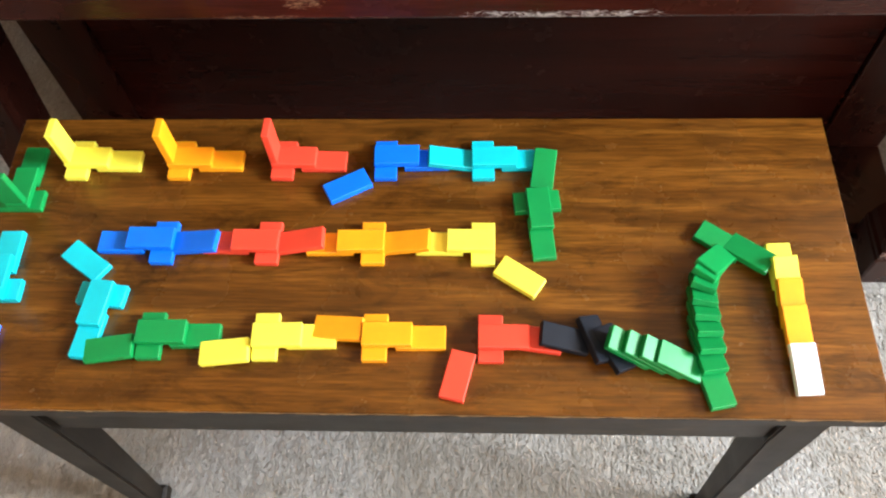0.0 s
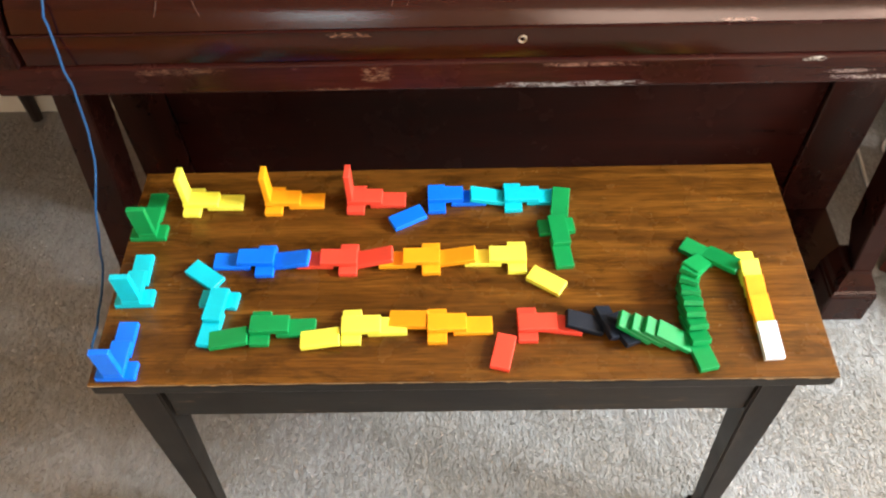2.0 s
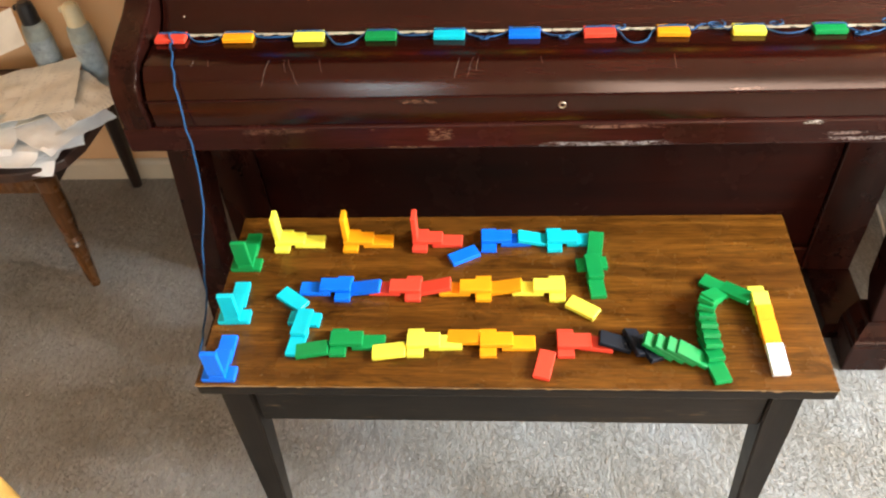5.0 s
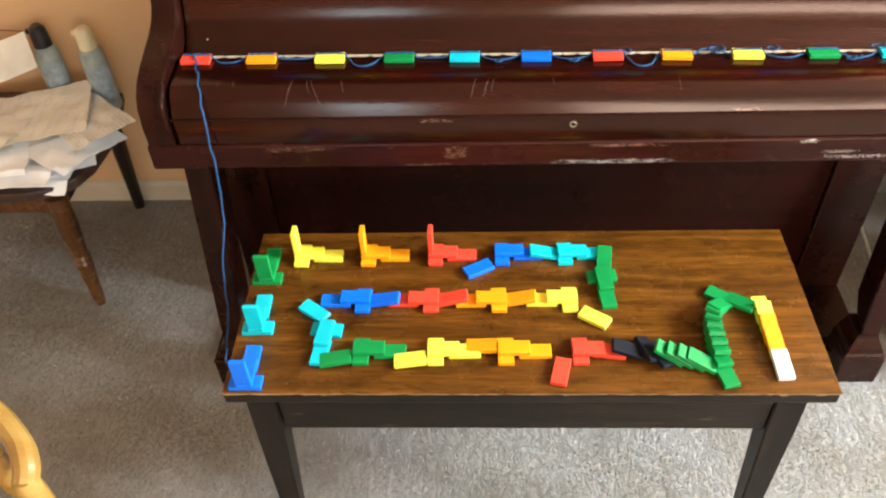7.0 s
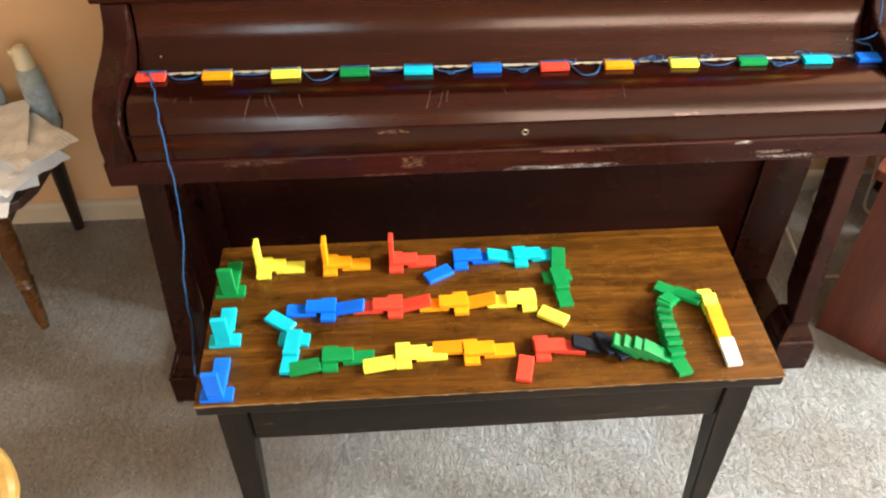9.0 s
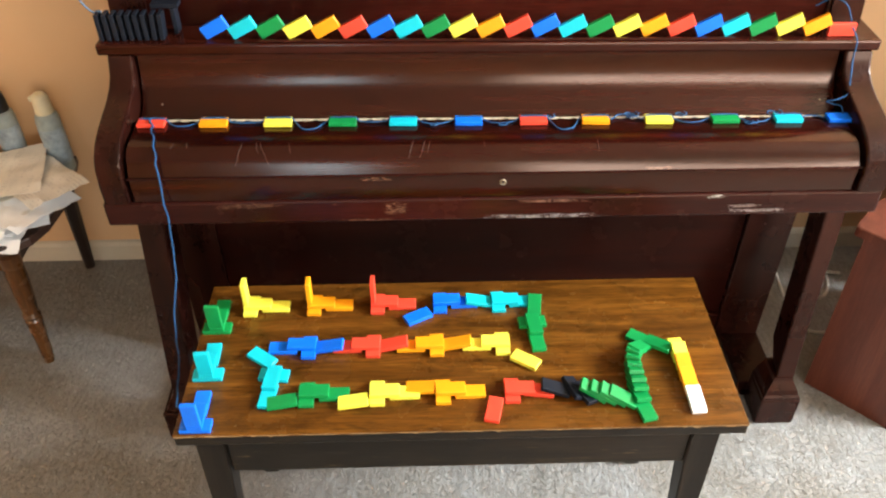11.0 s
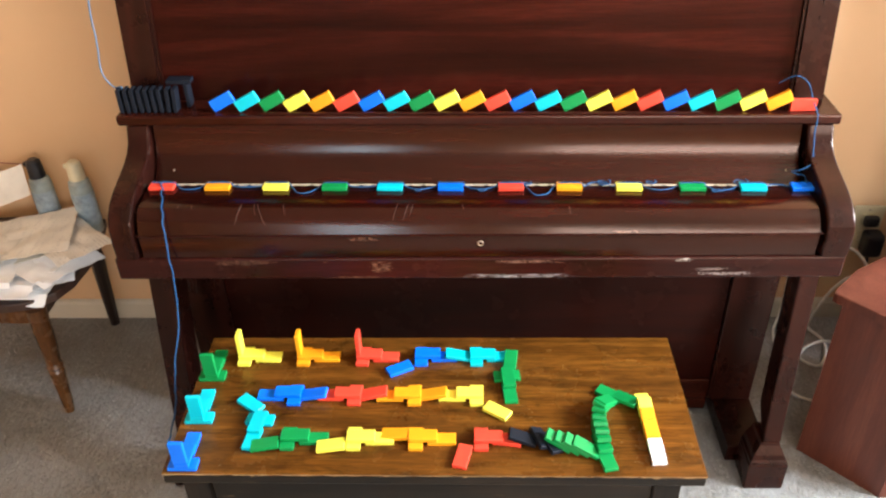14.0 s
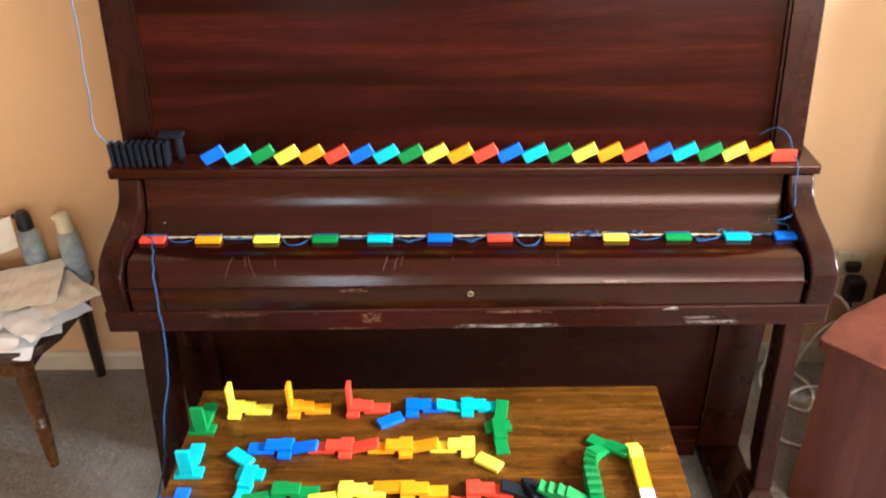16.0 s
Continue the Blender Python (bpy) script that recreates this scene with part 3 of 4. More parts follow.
for cx, cy, sx, sy in ((-0.383, 0.039, -1, -1), (0.369, 0.039, 1, -1), (-0.383, 0.292, -1, 1), (0.369, 0.292, 1, 1)):
    bp("leg", leg_bm(cx, cy, sx, sy), BENCH_LEG)
for bx in (-0.345, 0.235):
    bp("bracket", box_bm(bx, bx + 0.022, 0.024, 0.036, 0.3835, 0.3898, 0.002, 1), BENCH_DARK)

# ---- toy dominoes ----
DL, DW, DT = 0.0465, 0.0230, 0.0074
DOMINO = {c: finish(box_bm(-DL / 2, DL / 2, -DW / 2, DW / 2, 0, DT, 0.0007, 1), "domino", m) for c, m in TOY_MAT.items()}
RNG = random.Random(4)
# each colour's wording, by how the piece lies
HOW = {"flat": "lying flat on the bench", "stand": "standing on end on a small stack", "lean": "toppled against its neighbour",
       "cord": "tied to the blue cord", "shelf": "tilted on the piano shelf", "row": "standing on end on the piano shelf"}


def domino(colour, m, how="flat"):
    ob = new("domino", DOMINO[colour])
    ob.matrix_world = m
    return tagged(ob, "%s plastic toy domino %s" % (colour, HOW[how]), "domino", "toy dominoes")


def settled(x, y, z, turn, tilt=0.0, bank=0.0):
    """A pose whose lowest corner is at height z."""
    m = Matrix.Rotation(radians(turn), 4, "Z") @ Matrix.Rotation(radians(-tilt), 4, "Y") @ Matrix.Rotation(radians(bank), 4, "X")
    low = min((m @ Vector((a * DL / 2, b * DW / 2, c * DT))).z for a in (-1, 1) for b in (-1, 1) for c in (0, 1))
    return Matrix.Translation((x, y, z - low)) @ m


def lying(colour, x, y, z, turn=0.0, tilt=0.0, how="flat", bank=0.0):
    """A domino whose long side points along turn; tilt raises its far end, bank its left side; its lowest corner is at z."""
    return domino(colour, settled(x, y, z, turn, tilt, bank), how)


def stack(colour, x, y, turn, state="up", fallen=None, tip=0.0, tail=0.0):
    """A crosspiece, a bridge over it and a tail piece; the trigger stands on the bridge or lies where it fell."""
    base = Matrix.Translation((x, y, BZ + 0.0003)) @ Matrix.Rotation(radians(turn + RNG.uniform(-1.5, 1.5)), 4, "Z")
    domino(colour, base @ Matrix.Rotation(radians(90), 4, "Z"))
    domino(colour, base @ Matrix.Translation((0.0425, 0, 0)) @ Matrix.Rotation(radians(tail), 4, "Z"))
    domino(colour, base @ Matrix.Translation((-0.0115 + DL / 2, RNG.uniform(-0.0015, 0.0015), DT + 0.0003)))
    if state == "up":
        t = Matrix.Translation((-0.0115 + DT + 0.0005, 0, 2 * DT + 0.0006)) @ Matrix.Rotation(radians(-90 - tip), 4, "Y") @ Matrix.Translation((DL / 2, 0, 0))
        domino(colour, base @ t, "stand")
    elif fallen is None:
        t = Matrix.Translation((-0.0118, 0, 0)) @ Matrix.Rotation(radians(180 + RNG.uniform(-4, 4)), 4, "Z") @ Matrix.Rotation(radians(-13.5), 4, "Y") @ Matrix.Translation((DL / 2, 0, 0))
        domino(colour, base @ t, "lean")
    else:
        lying(colour, fallen[0], fallen[1], BZ + 0.0003 + fallen[3], fallen[2], fallen[4], "lean")


ROW1, ROW2, ROW3 = 0.2755, 0.176, 0.076
stack("yellow", -0.356, ROW1, 0)
stack("orange", -0.247, ROW1, 0)
stack("red", -0.138, ROW1, 0)
stack("blue", -0.031, ROW1, 0, "down", (-0.069, 0.244, 28, 0.0, 0))
stack("cyan", 0.070, ROW1, 0, "down")
stack("blue", -0.247, ROW2, 180, "down")
stack("red", -0.142, ROW2, 180, "down")
stack("orange", -0.038, ROW2, 180, "down")
stack("yellow", 0.070, ROW2, 180, "down", (0.105, 0.140, -34, 0.0, 0))
stack("green", -0.241, ROW3, 0, "down", (-0.277, 0.062, 6, 0.0, 6))
stack("yellow", -0.132, ROW3, 0, "down", (-0.168, 0.060, 4, 0.0, 6))
stack("orange", -0.030, ROW3, 0, "down", (-0.064, 0.084, -6, 0.0, 8))
stack("red", 0.077, ROW3, 0, "down", (0.047, 0.040, 76, 0.0, 0), tail=-8)
stack("green", -0.406, 0.225, 90)
stack("cyan", -0.402, 0.122, 90)
stack("blue", -0.401, 0.021, 90)
stack("cyan", -0.297, 0.118, -97, "down", (-0.321, 0.154, 145, 0.0, 4))
stack("green", 0.124, 0.225, -86, "down", (0.132, 0.262, 82, 0.002, 6))

# black pieces between the red stack and the green run
lying("black", 0.1430, 0.0745, BZ + 0.0003, -6, -18.5, "lean")
lying("black", 0.1720, 0.0745, BZ + 0.0003, -70, 0, "lean", -27)
lying("black", 0.1880, 0.0665, BZ + 0.0003, -62, 0, "lean", -16)
# toppled green run towards the side, then a curve of toppled pieces towards the back
for i in range(4):
    lying("green", 0.2005 + 0.0145 * i, 0.0655 - 0.0042 * i, BZ + 0.0006, -18, -26 if i < 3 else -22, "lean")
curve = [(0.2760, 0.035, 102, -2), (0.2725, 0.0635, 98, -14), (0.2722, 0.078, 94, -24), (0.2722, 0.0925, 91, -28), (0.2725, 0.107, 87, -30), (0.2740, 0.121, 80, -30), (0.2785, 0.135, 66, -30), (0.2840, 0.1455, 52, -30), (0.2890, 0.153, 46, -28)]
for x, y, turn, tilt in curve:
    lying("green", x, y, BZ + 0.0004, turn, tilt, "lean")
lying("green", 0.300, 0.1805, BZ + 0.0004, -36)
lying("green", 0.326, 0.1645, BZ + 0.0005, -42, 10, "lean")
# the row of white, orange and yellow pieces that toppled towards the back
for i, (c, y) in enumerate((("white", 0.049), ("orange", 0.086), ("orange", 0.113), ("yellow", 0.136), ("yellow", 0.153))):
    lying(c, 0.3568 - 0.03 * (y - 0.049), y, BZ + 0.0004, 93 + 1.5 * (i % 2), (10, 13, 16, 19, 4)[i], "lean")

# dominoes tied along a cord on the fallboard
CORD_Y, CORD_Z = 0.461, 0.7588
cord_colours = ["red", "orange", "yellow", "green", "cyan", "blue"] * 2
cord_x = [-0.515, -0.410, -0.301, -0.191, -0.088, 0.024, 0.135, 0.242, 0.351, 0.466, 0.576, 0.668]
for c, x in zip(cord_colours, cord_x):
    lying(c, x, CORD_Y, CORD_Z - drop(x - PX), RNG.uniform(-2, 2), -0.5, "cord")
cord = thing("blue_cord", "blue cord looped between the dominoes on the fallboard", "cord", (0, 0, 0))
sag = [0.012, 0.003, 0.024, 0.003, 0.010, 0.009, 0.030, -0.014, 0.012, 0.012, -0.006]
top = CORD_Z + DT + 0.0012
for i, (a, b) in enumerate(zip(cord_x, cord_x[1:])):
    s, low, back = sag[i], CORD_Z + 0.0022, CORD_Y + 0.006
    pts = [(a - 0.020, back, top), (a + 0.019, back, top), (a + 0.028, CORD_Y + 0.004, low), ((a + b) / 2 - 0.011, CORD_Y + 0.004 - s, low), ((a + b) / 2 + 0.011, CORD_Y + 0.004 - s * 0.9, low), (b - 0.028, CORD_Y + 0.004, low), (b - 0.020, back, top)]
    part("strand", tube_bm([(x, y, z - drop(x - PX)) for x, y, z in pts], 0.0014, 6, 7), STRING, cord, smooth=True)
for lx, ly, rad in ((-0.038, 0.449, 0.0055), (0.079, 0.449, 0.006), (0.162, 0.472, 0.007), (0.304, 0.476, 0.011), (0.391, 0.477, 0.008), (0.502, 0.447, 0.006), (0.512, 0.449, 0.005), (0.556, 0.478, 0.012)):
    curl = [(lx + rad * math.cos(t) + 0.0007 * t, ly + 0.8 * rad * math.sin(t), CORD_Z + 0.0016 + 0.0006 * t) for t in [0.6 * k for k in range(13)]]
    part("loop", tube_bm([(x, y, z - drop(x - PX)) for x, y, z in curl], 0.0013, 6, 3), STRING, cord, smooth=True)
wrap = [(-0.513 + 0.004 * math.cos(t * 2.1), CORD_Y + 0.0135 * math.cos(t), CORD_Z + DT / 2 + 0.0056 * math.sin(t)) for t in [0.55 * j for j in range(13)]]
part("knot", tube_bm(wrap, 0.0014, 6, 3), STRING, cord, smooth=True)
hang = [(-0.513, 0.447, 0.762), (-0.503, 0.42, 0.7625), (-0.494, 0.385, 0.752), (-0.490, 0.364, 0.728), (-0.488, 0.352, 0.67), (-0.489, 0.345, 0.60), (-0.490, 0.318, 0.54), (-0.485, 0.24, 0.485), (-0.464, 0.17, 0.475), (-0.446, 0.09, 0.492), (-0.434, 0.05, 0.515), (-0.412, 0.022, 0.548), (-0.404, 0.0185, 0.556)]
kink = random.Random(9)
hang = [(p.x + kink.uniform(-0.0016, 0.0016), p.y + kink.uniform(-0.0012, 0.0012), p.z) for p in smooth_path(hang, 3)]
part("hanging_cord", tube_bm(hang, 0.0016, 7, 4), STRING, label="blue cord hanging from the fallboard to the bench", smooth=True)["category"] = "cord"

# tilted row on the shelf
SHELF_Z, SHELF_Y = 0.867, 0.5605
row = ["blue", "cyan", "green", "yellow", "orange", "red"] * 4
pitch_x = (0.6275 + 0.405) / 22
for i in range(23):
    cx = -0.405 + pitch_x * i
    a = radians(28)
    low = DL / 2 * math.sin(a) + DW / 2 * math.cos(a)
    m = Matrix.Translation((cx, SHELF_Y + RNG.uniform(-0.0015, 0.0015), SHELF_Z - drop(cx - PX) + low + 0.0006)) @ Matrix.Rotation(-a, 4, "Y") @ Matrix.Rotation(radians(90), 4, "X") @ Matrix.Translation((0, 0, -DT / 2))
    domino(row[i % 6], m, "shelf")
domino("red", Matrix.Translation((0.6735, SHELF_Y, SHELF_Z - drop(0.6) + DW / 2 + 0.0006)) @ Matrix.Rotation(radians(90), 4, "X") @ Matrix.Translation((0, 0, -DT / 2)), "shelf")
# black pieces standing at the end of the shelf
for i in range(9):
    m = Matrix.Translation((-0.598 + 0.0128 * i, 0.566, SHELF_Z + 0.0004)) @ Matrix.Rotation(radians(-90 + (4 if i > 6 else 0)), 4, "Y") @ Matrix.Translation((DL / 2, 0, -DT / 2))
    domino("black", m, "row")
domino("black", Matrix.Translation((-0.476, 0.590, SHELF_Z + 0.0004)) @ Matrix.Rotation(radians(-90), 4, "Y") @ Matrix.Translation((DL / 2, 0, -DT / 2)), "row")
domino("black", Matrix.Translation((-0.488, 0.590, SHELF_Z + DL + 0.001)), "row")
end_cord = [(0.640, 0.610, 0.900), (0.664, 0.600, 0.918), (0.684, 0.585, 0.910), (0.690, 0.560, 0.885), (0.694, 0.536, 0.868), (0.692, 0.527, 0.84), (0.690, 0.505, 0.80), (0.682, 0.490, 0.79), (0.664, 0.486, 0.783), (0.652, 0.492, 0.777), (0.664, 0.490, 0.772), (0.676, 0.486, 0.770), (0.674, 0.468, 0.766)]
end_cord = [(x, y, z - 0.011) for x, y, z in end_cord]
part("shelf_cord", tube_bm(end_cord, 0.0013, 7, 8), STRING, label="blue cord looped from the shelf to the fallboard", smooth=True)["category"] = "cord"
wall_cord = [(-0.600, 0.70, 1.3668), (-0.604, 0.60, 1.3668), (-0.606, 0.586, 1.360), (-0.607, 0.584, 1.30), (-0.610, 0.583, 1.17), (-0.613, 0.583, 1.11), (-0.620, 0.582, 1.05), (-0.622, 0.581, 1.00), (-0.628, 0.580, 0.945), (-0.620, 0.578, 0.922), (-0.606, 0.574, 0.911), (-0.598, 0.570, 0.9155), (-0.590, 0.566, 0.9155)]
part("grey_cord", tube_bm(wall_cord, 0.0016, 7, 8), GREYCORD, label="grey blue cord hanging from the lid to the shelf", smooth=True)["category"] = "cord"

# ---- low chair with papers ----
stool = thing("low_chair", "low wooden chair with a dark seat and turned front legs", "chair", (-1.18, 0.80, 0))


def sp(nm, bm, mat, label="", smooth=False):
    bmesh.ops.translate(bm, verts=bm.verts[:], vec=(1.18, -0.80, 0))
    return part(nm, bm, mat, stool, label, smooth)


seat_line = [(-1.40, 0.62), (-1.18, 0.605), (-1.02, 0.612), (-0.965, 0.627), (-0.925, 0.66), (-0.905, 0.71), (-0.895, 0.80), (-0.905, 0.90), (-0.925, 0.985), (-1.18, 0.995), (-1.43, 0.985), (-1.46, 0.8), (-1.44, 0.66)]
sp("seat", prism_bm(seat_line, 0.335, 0.357, 0.004), STOOL_SEAT, "dark worn wooden seat")
sp("apron", box_bm(-1.38, -0.985, 0.632, 0.650, 0.285, 0.3348, 0.002), STOOL_WOOD)
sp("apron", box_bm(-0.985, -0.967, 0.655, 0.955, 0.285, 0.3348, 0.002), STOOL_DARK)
for lx in (-0.968, -1.38):
    s = -1 if lx > -1.2 else 1
    sp("front_leg", turned_bm([(lx + s * 0.01 * (1 - z / 0.33), 0.632 - 0.006 * (1 - z / 0.33), z, r) for z, r in ((0.0, 0.011), (0.03, 0.014), (0.09, 0.0165), (0.14, 0.020), (0.147, 0.0165), (0.155, 0.0215), (0.165, 0.017), (0.20, 0.0205), (0.26, 0.023), (0.3345, 0.023))], 14), STOOL_WOOD, smooth=True)
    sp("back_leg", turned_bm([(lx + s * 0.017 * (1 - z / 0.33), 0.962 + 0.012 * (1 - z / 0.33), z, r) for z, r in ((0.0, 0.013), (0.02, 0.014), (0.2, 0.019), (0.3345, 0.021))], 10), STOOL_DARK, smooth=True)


def sheet(name, cx, cy, z, w, d, turn, mat, label, curl=0.012, seed=0, lift=0.0, roll=0.0):
    """A loose creased sheet with a real thickness that droops over the front edge of the seat."""
    r = random.Random(seed)
    a, b, c = (r.uniform(-1, 1) for _ in range(3))
    pose_m = Matrix.Translation((cx, cy, z)) @ Matrix.Rotation(radians(turn), 4, "Z") @ Matrix.Rotation(radians(lift), 4, "X") @ Matrix.Rotation(radians(roll), 4, "Z")
    bm = bmesh.new()
    n = 14
    layers = [[], []]
    for i in range(n + 1):
        for g in layers:
            g.append([])
        for j in range(n + 1):
            u, v = i / n - 0.5, j / n - 0.5
            h = curl * (0.5 + 0.5 * math.sin(2.2 * a + 3.1 * u + 2.0 * b * v)) + curl * 0.5 * c * u * v
            h += curl * 0.55 * noise.noise(Vector((u * 5 + seed * 3.7, v * 5, seed))) + curl * 0.3 * abs(noise.noise(Vector((u * 11, v * 11 + seed, 4.0))))
            p = pose_m @ Vector((w * u, d * v, max(h, 0.0)))
            over = 0.640 - p.y if lift == 0 else 0
            if over > 0:
                p.z -= min(over, 0.05) * (0.42 + 0.2 * c)
                p.y += over * 0.45
            layers[0][i].append(bm.verts.new(p))
            layers[1][i].append(bm.verts.new(p + Vector((0, 0, 0.0008))))
    for i in range(n):
        for j in range(n):
            for k, g in enumerate(layers):
                q = (g[i][j], g[i + 1][j], g[i + 1][j + 1], g[i][j + 1])
                bm.faces.new(q if k else q[::-1])
    rim = [(i, 0) for i in range(n)] + [(n, j) for j in range(n)] + [(i, n) for i in range(n, 0, -1)] + [(0, j) for j in range(n, 0, -1)]
    for p, q in zip(rim, rim[1:] + rim[:1]):
        bm.faces.new((layers[0][p[0]][p[1]], layers[0][q[0]][q[1]], layers[1][q[0]][q[1]], layers[1][p[0]][p[1]]))
    return tagged(part(name, bm, mat, None, label, True), category="paper", group="papers on the chair")


papers = [(-1.12, 0.725, 0.30, 0.22, 12, PAPER), (-1.05, 0.71, 0.26, 0.18, -10, PAPER), (-1.19, 0.705, 0.28, 0.19, 14, PAPER), (-1.01, 0.72, 0.22, 0.17, 20, PAPER), (-1.09, 0.70, 0.27, 0.21, -6, PAPER), (-1.16, 0.71, 0.28, 0.20, 6, PAPER),
          (-0.965, 0.745, 0.21, 0.17, -34, PAPER), (-1.10, 0.79, 0.27, 0.19, 18, PAPER_TAN), (-1.02, 0.78, 0.24, 0.17, -10, PAPER), (-1.17, 0.80, 0.25, 0.18, -14, PAPER_TAN), (-0.930, 0.79, 0.20, 0.14, -42, PRINT_A), (-1.06, 0.80, 0.27, 0.19, 14, PRINT_B)]
for i, (cx, cy, w, d, turn, mat) in enumerate(papers):
    sheet("paper", cx, cy, 0.3578 + 0.0050 * i, w, d, turn, mat, "creased %s sheet of paper in a loose pile" % ("white" if mat is PAPER else "printed tan" if mat in (PRINT_A, PRINT_B) else "tan"), 0.016, i)


sheet("envelope", -1.168, 0.862, 0.497, 0.26, 0.085, 2, PAPER_TAN, "cream envelope propped up behind the papers", 0.004, 31, 46, 20)


def bottle(x, y, cap, cap_label, label, lean=0.0):
    b = thing("spray_bottle", label, "bottle", (x, y, 0.3575), "bottles behind the papers")
    part("body", turned_bm([(0, 0, z, r) for z, r in ((0, 0.024), (0.004, 0.027), (0.02, 0.0275), (0.138, 0.0275), (0.152, 0.025), (0.158, 0.019))], 20), BOTTLE, b, smooth=True)
    part("label_band", turned_bm([(0, 0, z, 0.0281) for z in (0.03, 0.08, 0.122)], 20), BOTTLE_LABEL, b, smooth=True)
    part("cap", turned_bm([(0, 0, z, r) for z, r in ((0.1585, 0.0205), (0.187, 0.0195), (0.202, 0.017), (0.208, 0.011))], 16), cap, b, cap_label, True)
    part("nozzle", box_bm(-0.026, -0.006, -0.006, 0.006, 0.188, 0.200, 0.003), cap, b)
    return b


can = bottle(-1.040, 0.938, BLACK, "black spray cap", "grey green spray bottle with a black cap")
part("straw", tube_bm([(-0.03, 0, 0.193), (-0.10, -0.01, 0.205), (-0.20, -0.02, 0.222)], 0.0012, 6, 4), RED_PLASTIC, can, "thin red straw", True)
bottle(-0.932, 0.925, CREAM, "cream pump cap", "pale blue bottle with a cream cap")

# ---- blond bentwood chair near the camera ----
bent = thing("bentwood_armchair", "blond bentwood armchair with a curved arm and turned spindle", "chair", (-0.80, -0.30, 0))


def wp(nm, bm, label="", smooth=True):
    bmesh.ops.translate(bm, verts=bm.verts[:], vec=(0.80, 0.30, 0))
    return part(nm, bm, BLOND, bent, label, smooth)


wp("arm", tube_bm([(-1.035, -0.207, 0.628), (-1.03, -0.19, 0.640), (-0.98, -0.125, 0.648), (-0.88, -0.075, 0.65), (-0.75, -0.068, 0.65), (-0.659, -0.117, 0.648), (-0.603, -0.163, 0.645), (-0.585, -0.190, 0.638), (-0.584, -0.206, 0.626)], 0.0148, 12, 8, flat=1.2), "curved blond arm rail")
wp("arm_post", turned_bm([(-0.584, -0.206, z, r) for z, r in ((0.4302, 0.013), (0.46, 0.015), (0.52, 0.016), (0.60, 0.016), (0.6285, 0.015), (0.634, 0.012))], 16), "pale upright post below the arm")
wp("arm_post", turned_bm([(-1.035, -0.206, z, r) for z, r in ((0.4302, 0.013), (0.46, 0.015), (0.52, 0.016), (0.60, 0.016), (0.6285, 0.015), (0.634, 0.012))], 16), "pale upright post below the arm")
wp("spindle", turned_bm([(-0.630, -0.176, z, r) for z, r in ((0.4302, 0.009), (0.47, 0.0105), (0.53, 0.011), (0.565, 0.011), (0.569, 0.0145), (0.590, 0.015), (0.605, 0.0135), (0.634, 0.010))], 14))
wp("seat", prism_bm([(-0.806 + 0.255 * math.copysign(abs(math.cos(t)) ** 0.45, math.cos(t)), -0.41 + 0.252 * math.copysign(abs(math.sin(t)) ** 0.45, math.sin(t))) for t in [2 * math.pi * (i + 0.5) / 40 for i in range(40)]], 0.40, 0.43, 0.006), smooth=False)
for lx, ly in ((-0.63, -0.23), (-0.98, -0.23), (-0.63, -0.58), (-0.98, -0.58)):
    wp("leg", turned_bm([(lx, ly, z, r) for z, r in ((0, 0.012), (0.1, 0.016), (0.25, 0.019), (0.399, 0.015))], 12))

# ---- cabinet and clutter on the other side ----
cab = thing("side_cabinet", "reddish brown veneer side cabinet with canted corner", "cabinet", (1.05, 0.55, 0))


def cp(nm, outline, z0, z1, bevel, label=""):
    return part(nm, prism_bm([(x - 1.05, y - 0.55) for x, y in outline], z0, z1, bevel), CABINET_WOOD, cab, label)


cp("body", [(0.830, 0.505), (0.908, 0.427), (0.966, 0.366), (1.28, 0.366), (1.28, 0.76), (1.02, 0.65), (0.895, 0.575)], 0.0, 0.444, 0.0)
cp("top", [(0.811, 0.514), (0.815, 0.506), (0.902, 0.413), (0.960, 0.350), (1.293, 0.350), (1.293, 0.782), (1.014, 0.672), (0.887, 0.596), (0.818, 0.524)], 0.4442, 0.466, 0.004, "smooth brown cabinet top")
tall = thing("tall_cabinet", "tall brown wooden cabinet standing against the wall", "cabinet", (1.392, 0.80, 0))
part("side", box_bm(-0.200, -0.178, 0.018, 0.206, 0.0, 1.16, 0.003), CABINET_WOOD, tall)
part("side", box_bm(0.328, 0.350, 0.018, 0.206, 0.0, 1.16, 0.003), CABINET_WOOD, tall)
part("plinth", box_bm(-0.1775, 0.3275, 0.030, 0.200, 0.0, 0.07, 0.002), CABINET_WOOD, tall)
for dx in (-0.1995, 0.0760):
    part("door", box_bm(dx, dx + 0.2735, 0.0, 0.0175, 0.072, 1.158, 0.004), CABINET_WOOD, tall)
part("top", box_bm(-0.205, 0.355, -0.006, 0.208, 1.1602, 1.185, 0.004), CABINET_WOOD, tall)
outlet = thing("wall_outlet", "cream double wall outlet with two black plugs in it", "outlet", (1.103, WALL_Y - 0.001, 0.300))
plate = part("plate", box_bm(-0.040, 0.040, -0.006, 0, -0.068, 0.068, 0.002), OUTLET, outlet)
for sz in (-0.022, 0.030):
    part("socket", box_bm(-0.017, 0.017, -0.0085, -0.0062, sz - 0.014, sz + 0.014, 0.004), CREAM, plate)
screw_bm = turned_bm([(0, 0, 0, 0.0032), (0, 0, 0.0015, 0.0026)], 10)
bmesh.ops.rotate(screw_bm, verts=screw_bm.verts[:], matrix=Matrix.Rotation(radians(90), 3, "X"))
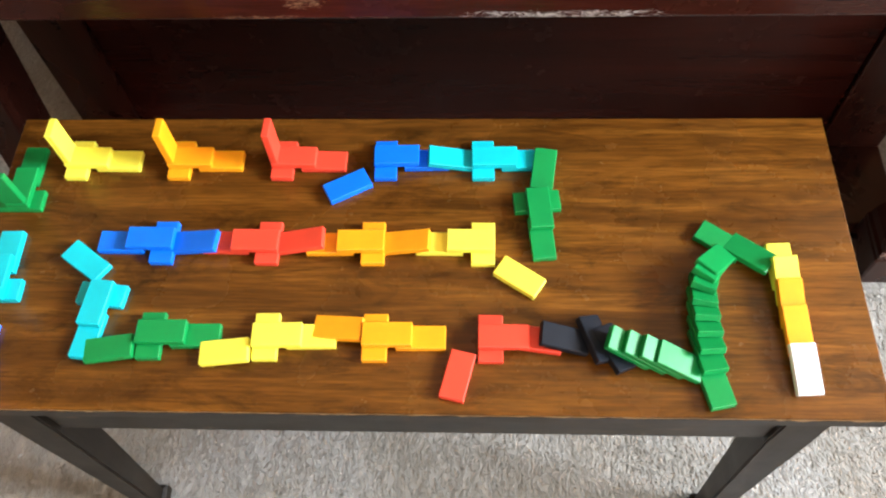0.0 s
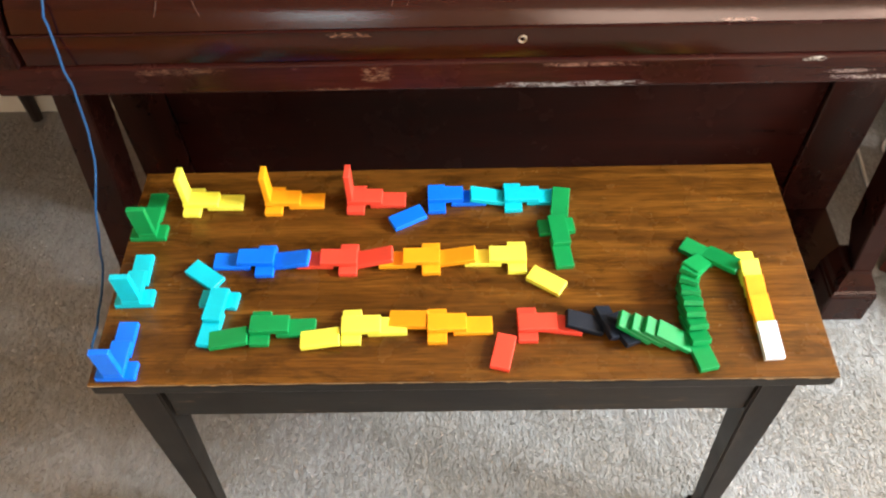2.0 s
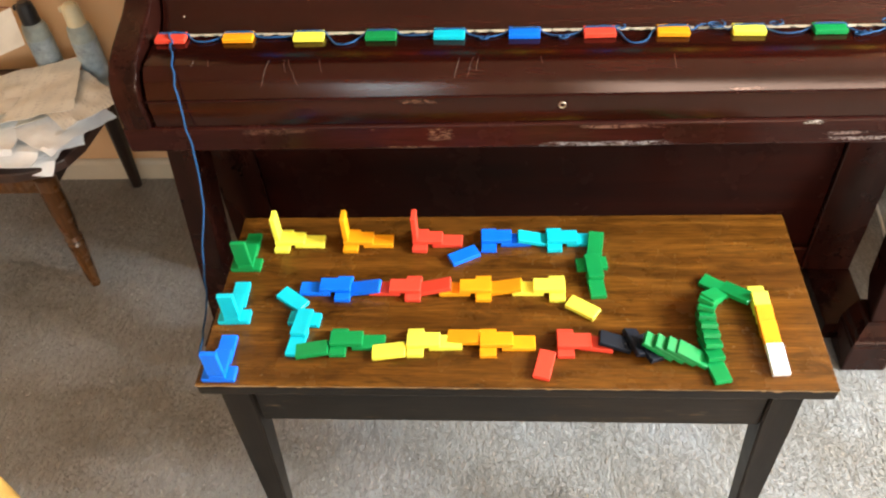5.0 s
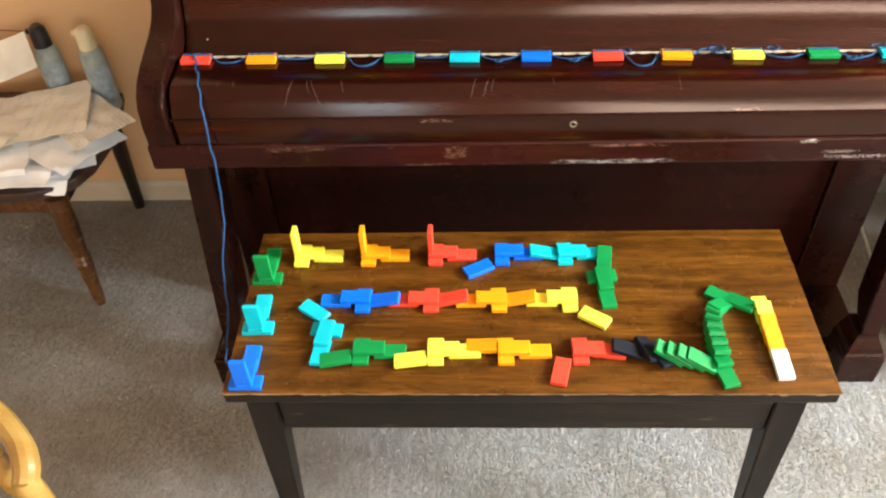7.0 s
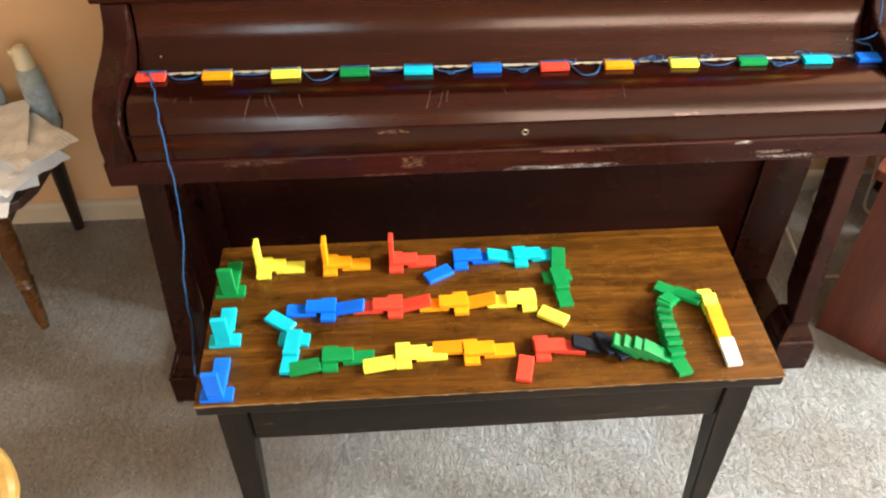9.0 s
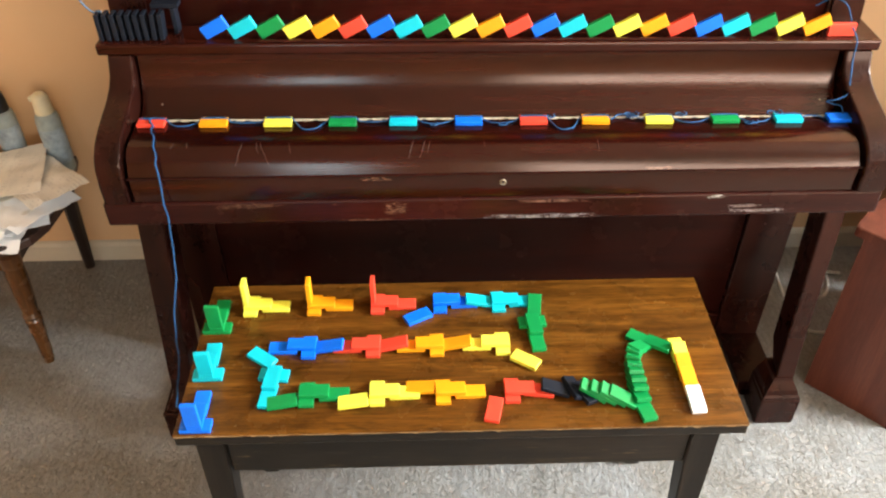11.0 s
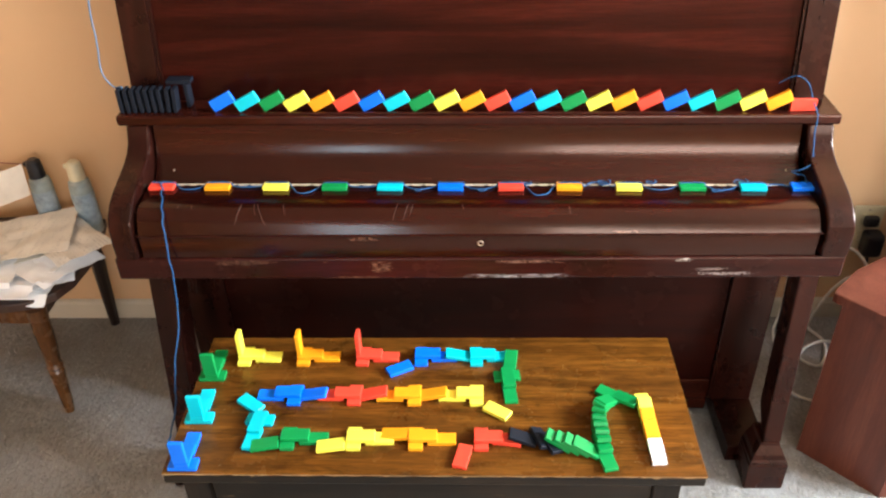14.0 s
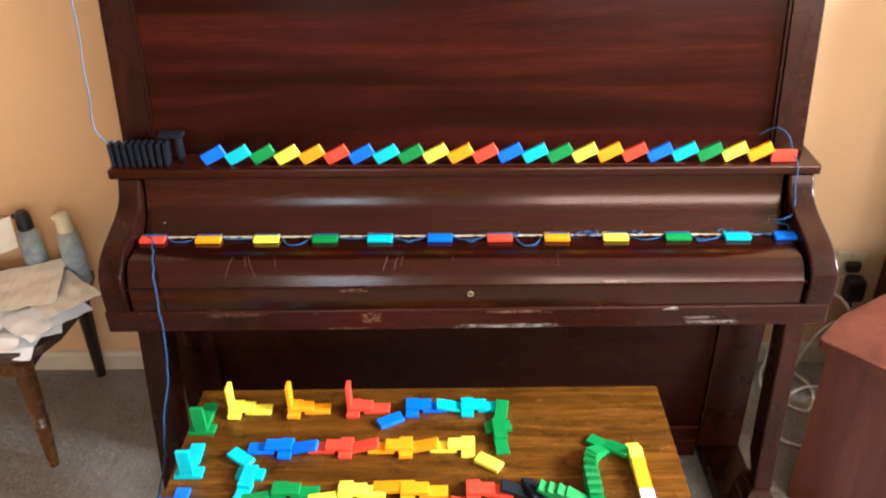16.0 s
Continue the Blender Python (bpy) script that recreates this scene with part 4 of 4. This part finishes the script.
bmesh.ops.translate(screw_bm, verts=screw_bm.verts[:], vec=(0, -0.0062, 0.056))
part("plate_screw", screw_bm, BRASS, plate)
part("plug", box_bm(-0.014, 0.024, -0.030, -0.0088, 0.014, 0.044, 0.007), BLACK, outlet, "small black plug")
adapter = part("adapter", box_bm(-0.008, 0.040, -0.055, -0.0088, -0.066, 0.002, 0.010), BLACK, outlet, "black plug-in adapter")
part("strain_relief", tube_bm([(0.016, -0.032, -0.0665), (0.016, -0.033, -0.078), (0.018, -0.036, -0.092)], 0.0042, 8, 4), BLACK, adapter, smooth=True)
for pts in ([(1.121, 0.975, 0.205), (1.112, 0.965, 0.175), (1.073, 0.96, 0.166), (1.035, 0.955, 0.12), (1.003, 0.95, 0.04), (0.999, 0.943, 0.0075), (1.023, 0.892, 0.006), (1.01, 0.83, 0.006), (0.975, 0.787, 0.006), (0.937, 0.818, 0.006), (0.965, 0.86, 0.0065), (1.012, 0.876, 0.0145), (1.06, 0.88, 0.006)],
            [(1.02, 0.985, 0.18), (1.03, 0.975, 0.245), (1.058, 0.965, 0.261), (1.087, 0.96, 0.243), (1.107, 0.945, 0.212), (1.125, 0.93, 0.12), (1.13, 0.92, 0.01), (1.13, 0.88, 0.006)],
            [(0.935, 1.0, 0.15), (0.925, 0.97, 0.10), (0.915, 0.95, 0.05), (0.906, 0.945, 0.008), (0.892, 0.90, 0.006), (0.882, 0.82, 0.006), (0.873, 0.70, 0.006), (0.905, 0.665, 0.006), (0.95, 0.66, 0.006)]):
    part("power_cable", tube_bm(pts, 0.0042, 8, 8), WHITECORD, label="white power cable trailing over the carpet", smooth=True)["category"] = "cable"

# ---- carpet pile ----
rng = np.random.default_rng(7)
count = 260000
px = rng.uniform(-1.45, 1.15, count)
py = rng.uniform(-0.45, 1.02, count)
lean = rng.normal(0, 0.0025, (count, 2)) + np.array([0.001, -0.006])
high = rng.uniform(0.0016, 0.0033, count)
# the pile is combed into short furrows
strip = np.floor(px / 0.0065 + 0.8 * np.sin(py * 31 + px * 9)).astype(int)
clump = np.floor(py / 0.034 + (strip * 0.618) % 1).astype(int)
furrow = np.random.default_rng(11).uniform(0, 1, (97, 89))[strip % 97, clump % 89]
high *= 0.65 + 0.55 * furrow
turn = rng.normal(0, 0.5, count)
wide = rng.uniform(0.0011, 0.0019, count)
dx, dy = np.cos(turn) * wide, np.sin(turn) * wide
verts = np.empty((count, 4, 3))
verts[:, 0] = np.stack([px - dx, py - dy, np.zeros(count)], 1)
verts[:, 1] = np.stack([px + dx, py + dy, np.zeros(count)], 1)
verts[:, 2] = np.stack([px + dx * 0.6 + lean[:, 0], py + dy * 0.6 + lean[:, 1], high], 1)
verts[:, 3] = np.stack([px - dx * 0.6 + lean[:, 0], py - dy * 0.6 + lean[:, 1], high], 1)
faces = np.arange(count * 4).reshape(-1, 4)
pile = bpy.data.meshes.new("carpet_pile")
pile.from_pydata(verts.reshape(-1, 3).tolist(), [], faces.tolist())
pile.materials.append(PILE)
tagged(new("carpet_pile", pile), "short beige and grey carpet pile", "carpet", kind="stuff")
